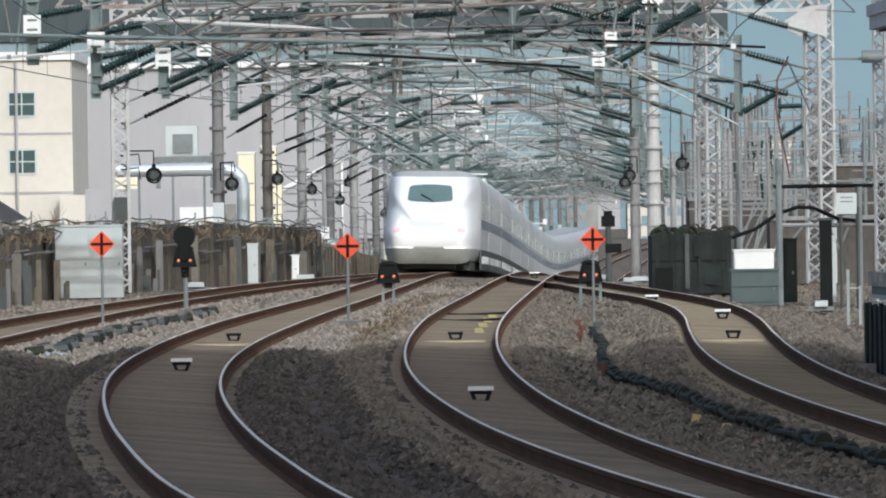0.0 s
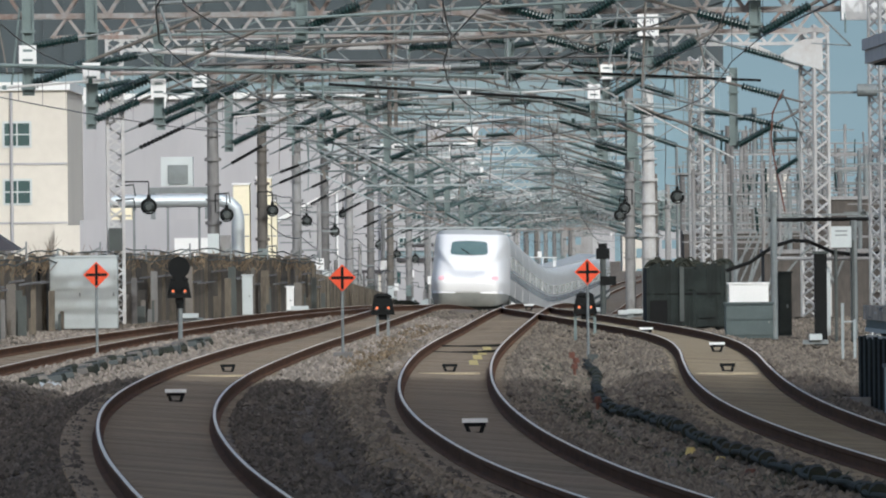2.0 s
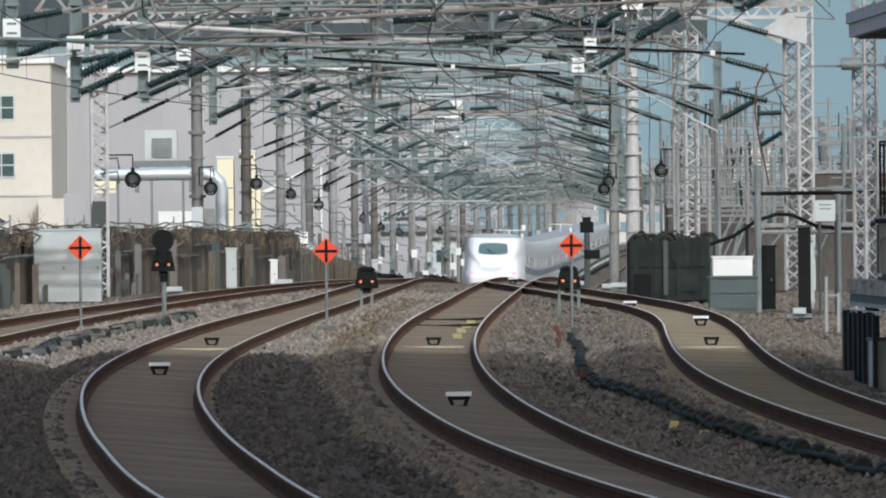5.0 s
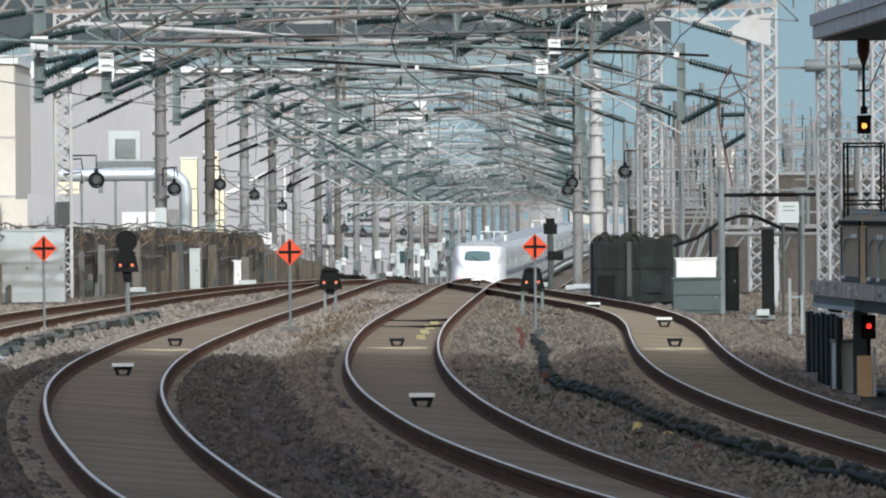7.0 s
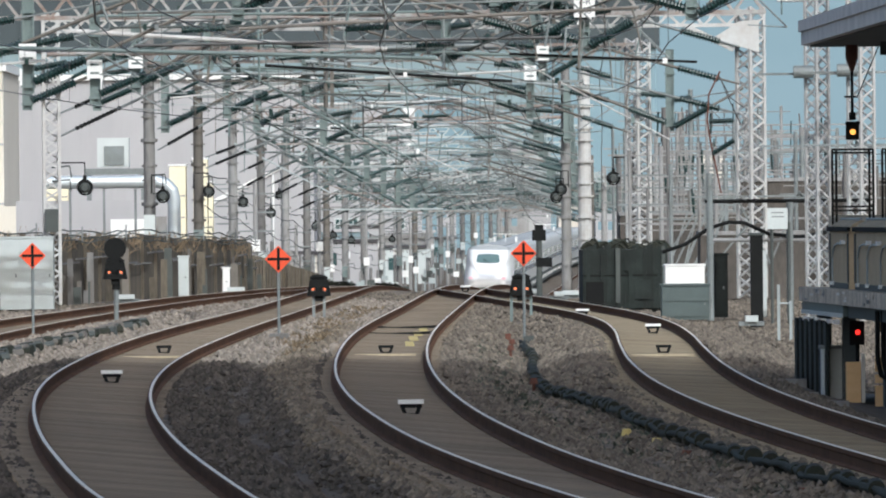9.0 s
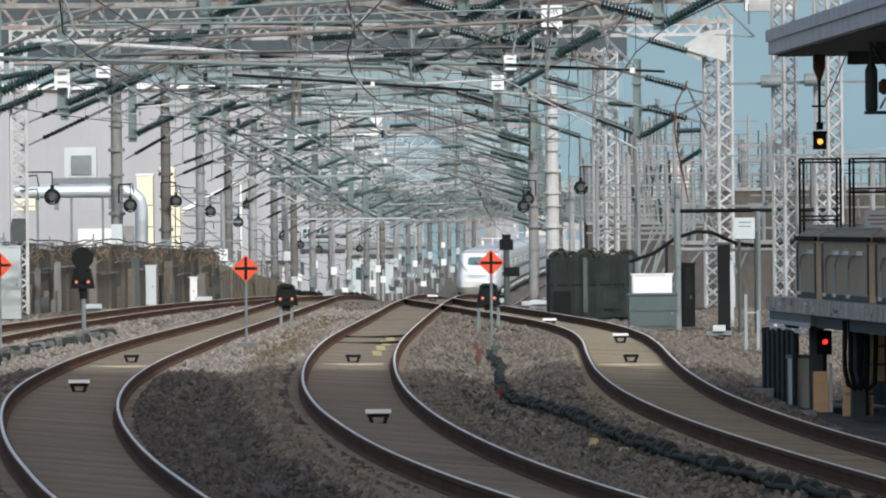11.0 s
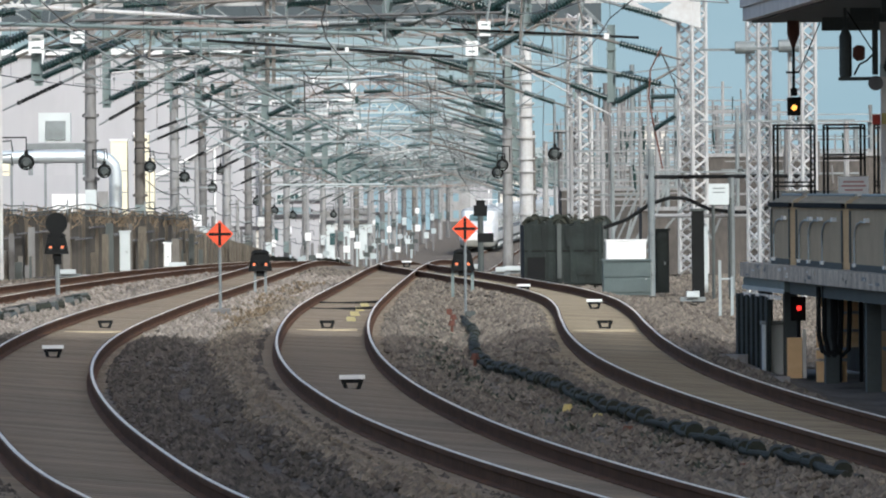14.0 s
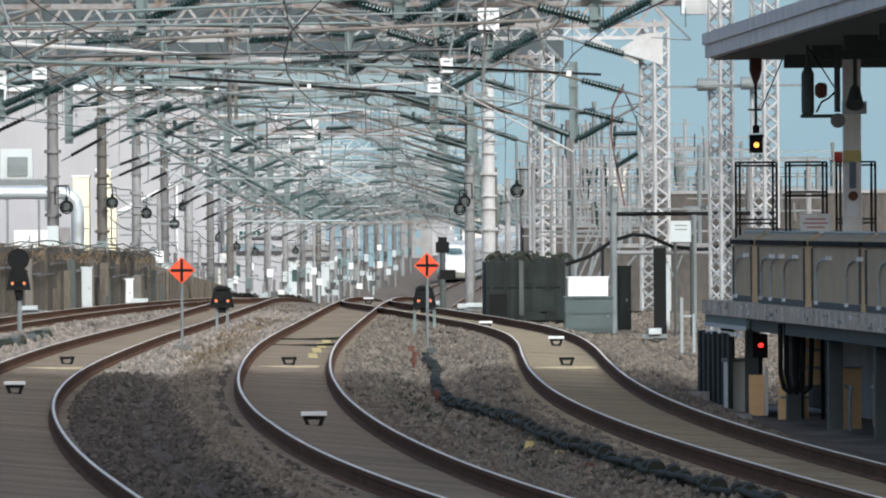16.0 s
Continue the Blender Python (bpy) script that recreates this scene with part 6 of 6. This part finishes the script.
def stones():
    rnd = np.random.RandomState(7)
    n = 170000
    ds = 76 + 250 * rnd.rand(n) ** 1.35
    xs = rnd.uniform(-1, 1, n) * (0.054 * ds + 1.0) + 0.010 * ds
    lines = (LINE_1, LINE_2, LINE_3, LINE_0)
    grid = np.arange(70, 335)
    table = [np.array([curve_at(k, q) if k[0][0] - 25 < q < k[-1][0] + 50 else 999 for q in grid]) for k in lines]
    off = np.min([abs(xs - np.interp(ds, grid, t)) for t in table], axis=0)
    keep = (off > 0.98) & ((xs < 6.2) | (ds > 160))
    heaps = [([], []) for _ in range(4)]
    for d, x in list(zip(ds[keep], xs[keep]))[:85000]:
        r = rnd.uniform(0.025, 0.06) * (1 if d < 160 else 1.35)
        gap = curve_at(LINE_2, d) - x
        which = 3 if 1.1 < gap < sand_side(d) and d < 232 else sooty_shaded(x, d)
        verts, faces = heaps[which]
        o = len(verts)
        z = ground_z(x, d) + (0.35 if which == 3 else 0.2) * r
        sx, sy, sz = rnd.uniform(0.7, 1.3, 3) * r
        a = rnd.uniform(0, 6.28)
        ca, sa = math.cos(a), math.sin(a)
        for px, py, pz in ((sx, 0, 0), (0, sy, 0.3 * sz), (-sx, 0, 0.2 * sz), (0, -sy, 0), (0.3 * sx, 0.2 * sy, sz), (0, 0, -sz)):
            verts.append((x + px * ca - py * sa, d + px * sa + py * ca, z + pz))
        faces += [(o, o + 1, o + 4), (o + 1, o + 2, o + 4), (o + 2, o + 3, o + 4), (o + 3, o, o + 4), (o + 1, o, o + 5), (o + 2, o + 1, o + 5), (o + 3, o + 2, o + 5), (o, o + 3, o + 5)]
    for (verts, faces), m, label in zip(heaps, (STONE, DARKSTONE, PALESTONE, SANDSTONE), ("loose brown-grey crushed stones", "dark crushed stones, toned for soot and shade", "pale crushed stones", "dusty sandy crushed stones")):
        s = Mesh()
        s.v, s.f = verts, faces
        tagged(part("ballast_stones", s, m), label, "gravel", kind="stuff")


stones()

# ---- bullet train ----
def outline(n=28):
    """Half outlines of the car's section as (x, z) points round the body, from the bottom right anticlockwise."""
    pts = []
    for k in range(n):
        a = -math.pi / 2 + 2 * math.pi * (k + 0.5) / n
        c, s = math.cos(a), math.sin(a)
        e = 0.27
        pts.append((1.63 * math.copysign(abs(c) ** e, c), 1.95 + 1.65 * math.copysign(abs(s) ** (e + 0.12), s)))
    return pts


def tail_depth(x, z):
    """How far forward of its tip the tail's skin lies at a point of its section."""
    ax = abs(x)
    low = 0.15 + 3.6 * (ax / 1.66) ** 10 + (3.6 * ((z - 1.3) / 0.62) ** 3 if z > 1.3 else 0.5 * ((1.3 - z) / 1.0) ** 2)
    cheek = max(0.0, ax - 0.62 - 0.8 * max(0.0, z - 1.9)) if z > 1.6 else 0.0
    high = 1.6 + 3.4 * max(0.0, (z - 1.75) / 1.8) ** 1.15 + 3.0 * (ax / 1.56) ** 10 + 1.3 * cheek + (6 * (1.75 - z) ** 2 if z < 1.75 else 0)
    k = 0.22
    soft = -math.log(math.exp(-low / k) + math.exp(-high / k)) * k
    return min(10.0, max(0.0, soft))


def train_tail(car):
    ring = outline(72)
    cx, cz = 0.0, 1.3
    rows = 32
    s, skirt, band = Mesh(), Mesh(), Mesh()
    for j in range(rows + 1):
        r = 1 - (1 - j / rows) ** 1.4
        for x, z in ring:
            px, pz = cx + (x - cx) * r, cz + (z - cz) * r
            if abs(pz - 0.84) < 0.07:
                pz = 0.84
            if abs(pz - 3.38) < 0.05:
                pz = 3.38
            s.v.append((px, 10.0 if j == rows else tail_depth(px, pz), pz))
    skirt.v = band.v = s.v
    n = len(ring)
    for j in range(rows):
        for k in range(n):
            f = (j * n + k, (j + 1) * n + k, (j + 1) * n + (k + 1) % n, j * n + (k + 1) % n)
            mid = sum(s.v[q][2] for q in f) / 4
            (skirt if mid < 0.84 else band if mid > 3.38 else s).f.append(f[::-1])
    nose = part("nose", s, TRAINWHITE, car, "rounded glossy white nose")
    dark = part("nose_skirt", skirt, SKIRT, car, "grey-green lower skirt")
    top = part("roof_band", band, ROOFGREY, car, "grey roof edge")
    for ob in (nose, dark, top):
        for p in ob.data.polygons:
            p.use_smooth = True

    def patch(x0, x1, z0, z1, taper, power, lift):
        g = Mesh()
        m = 14
        for j in range(m + 1):
            for k in range(m + 1):
                a, b = -1 + 2 * k / m, -1 + 2 * j / m
                e = (1 - abs(b) ** power) ** (1 / power) if abs(b) < 1 else 0.86
                x = (x0 + x1) / 2 + a * max(e, 0.86) * (x1 - x0) / 2 * (1 - taper * (b + 1) / 2)
                z = (z0 + z1) / 2 + b * (z1 - z0) / 2 * (1 - 0.12 * a * a)
                g.v.append((x, tail_depth(x, z) - lift, z))
        for j in range(m):
            for k in range(m):
                o = j * (m + 1) + k
                g.f.append((o, o + 1, o + m + 2, o + m + 1))
        return g

    shield = part("windscreen", patch(-0.82, 0.78, 2.48, 3.10, 0.08, 9, 0.05), SCREEN, car, "tinted rear windscreen with a teal reflection in its colour")
    part("wiper", Mesh().bar((-0.35, tail_depth(-0.35, 2.75) - 0.1, 2.75), (0.1, tail_depth(0.1, 2.5) - 0.1, 2.48), 0.035), BLACK, shield)
    for side in (-1, 1):
        part("tail_lamp", patch(side * 1.12 - 0.14, side * 1.12 + 0.14, 1.40, 1.56, 0, 2, 0.03), LAMPTAIL, car, "faint red tail lamp")
    part("nose_plate", Mesh().box(-0.9, 1.2, 0.15, 0.9, 3.0, 0.35), TRAINDARK, car)


def train_car(tail):
    car = thing("bullet_train_car", "white bullet train car with a blue stripe" + (" and rounded tail" if tail else ""), "train", group="bullet train cars")
    start = 9.98 if tail else 0.2
    ring = outline(36)
    s = Mesh()
    for y in (start, 24.8):
        s.v.extend((x, y, z) for x, z in ring)
    n = len(ring)
    s.f = [(k, (k + 1) % n, n + (k + 1) % n, n + k) for k in range(n)] + [tuple(range(n))[::-1], tuple(range(n, 2 * n))]
    part("body", s, TRAINSIDE, car, "white body side, greyed for shade")
    for side in (-1, 1):
        part("stripe", Mesh().box(side * 1.635 - 0.006, start, 1.58, side * 1.635 + 0.006, 24.8, 1.92), TRAINBLUE, car)
        w0 = Mesh().box(-0.008, -0.35, -0.28, 0.008, 0.35, 0.28).data("window", CARGLASS)
        y = start + 1.6
        while y < 23.5:
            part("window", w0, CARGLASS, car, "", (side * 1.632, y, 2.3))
            y += 1.04
        part("skirt", Mesh().box(side * 1.61 - 0.03, start, 0.12, side * 1.61 + 0.03, 24.8, 0.84), TRAINDARK, car)
        for k in range(9):
            y = start + 0.8 + k * (24 - start) / 9.2
            part("equipment_cover", Mesh().box(side * 1.645 - 0.008, y, 0.36, side * 1.645 + 0.008, y + 0.8, 0.62), WHITE, car)
    part("underframe", Mesh().box(-1.4, 2.2 if tail else 0.3, 0.1, 1.4, 24.6, 0.6), TRAINDARK, car)
    part("roof", Mesh().box(-0.9, start + 1, 3.56, 0.9, 24.2, 3.66), ROOFGREY, car)
    for y in (3.8, 20.8):
        s = Mesh().box(-1.2, y - 1.6, 0.12, 1.2, y + 1.6, 0.55)
        for dy in (-1.25, 1.25):
            for x in (-0.75, 0.75):
                s.tube((x - 0.06, y + dy, 0.43), (x + 0.06, y + dy, 0.43), 0.43, 16)
        part("bogie", s, TRAINDARK, car)
    if tail:
        train_tail(car)
    return car


TAIL = train_car(True)
CARS = [TAIL, train_car(False)]
for _ in range(14):
    CARS.append(copy_thing(CARS[1], pose(0, 0, 0)))
for car in CARS[2::7]:
    s = Mesh().box(-0.85, 6.5, 3.6, -0.72, 10, 4.02).box(0.72, 6.5, 3.6, 0.85, 10, 4.02).box(-0.9, 8.8, 4.2, 0.9, 8.9, 4.25)
    s.bar((0, 7.2, 3.65), (0, 8.9, 4.2), 0.08)
    part("pantograph", s, WHITE, car, "white pantograph between side covers")


def car_pose(d):
    a, b = Vector((curve_at(LINE_1, d), d, grade(d))), Vector((curve_at(LINE_1, d + 24), d + 24, grade(d + 24)))
    v = b - a
    return Matrix.Translation(a) @ pose(0, 0, 0, math.degrees(math.atan2(v.z, v.y)), 1.2, math.degrees(math.atan2(-v.x, v.y)))


def motions():
    for i, car in enumerate(CARS):
        walk(car, [(t, car_pose(351.5 + 37.35 * t + 25 * i)) for t in range(17)])


motions()
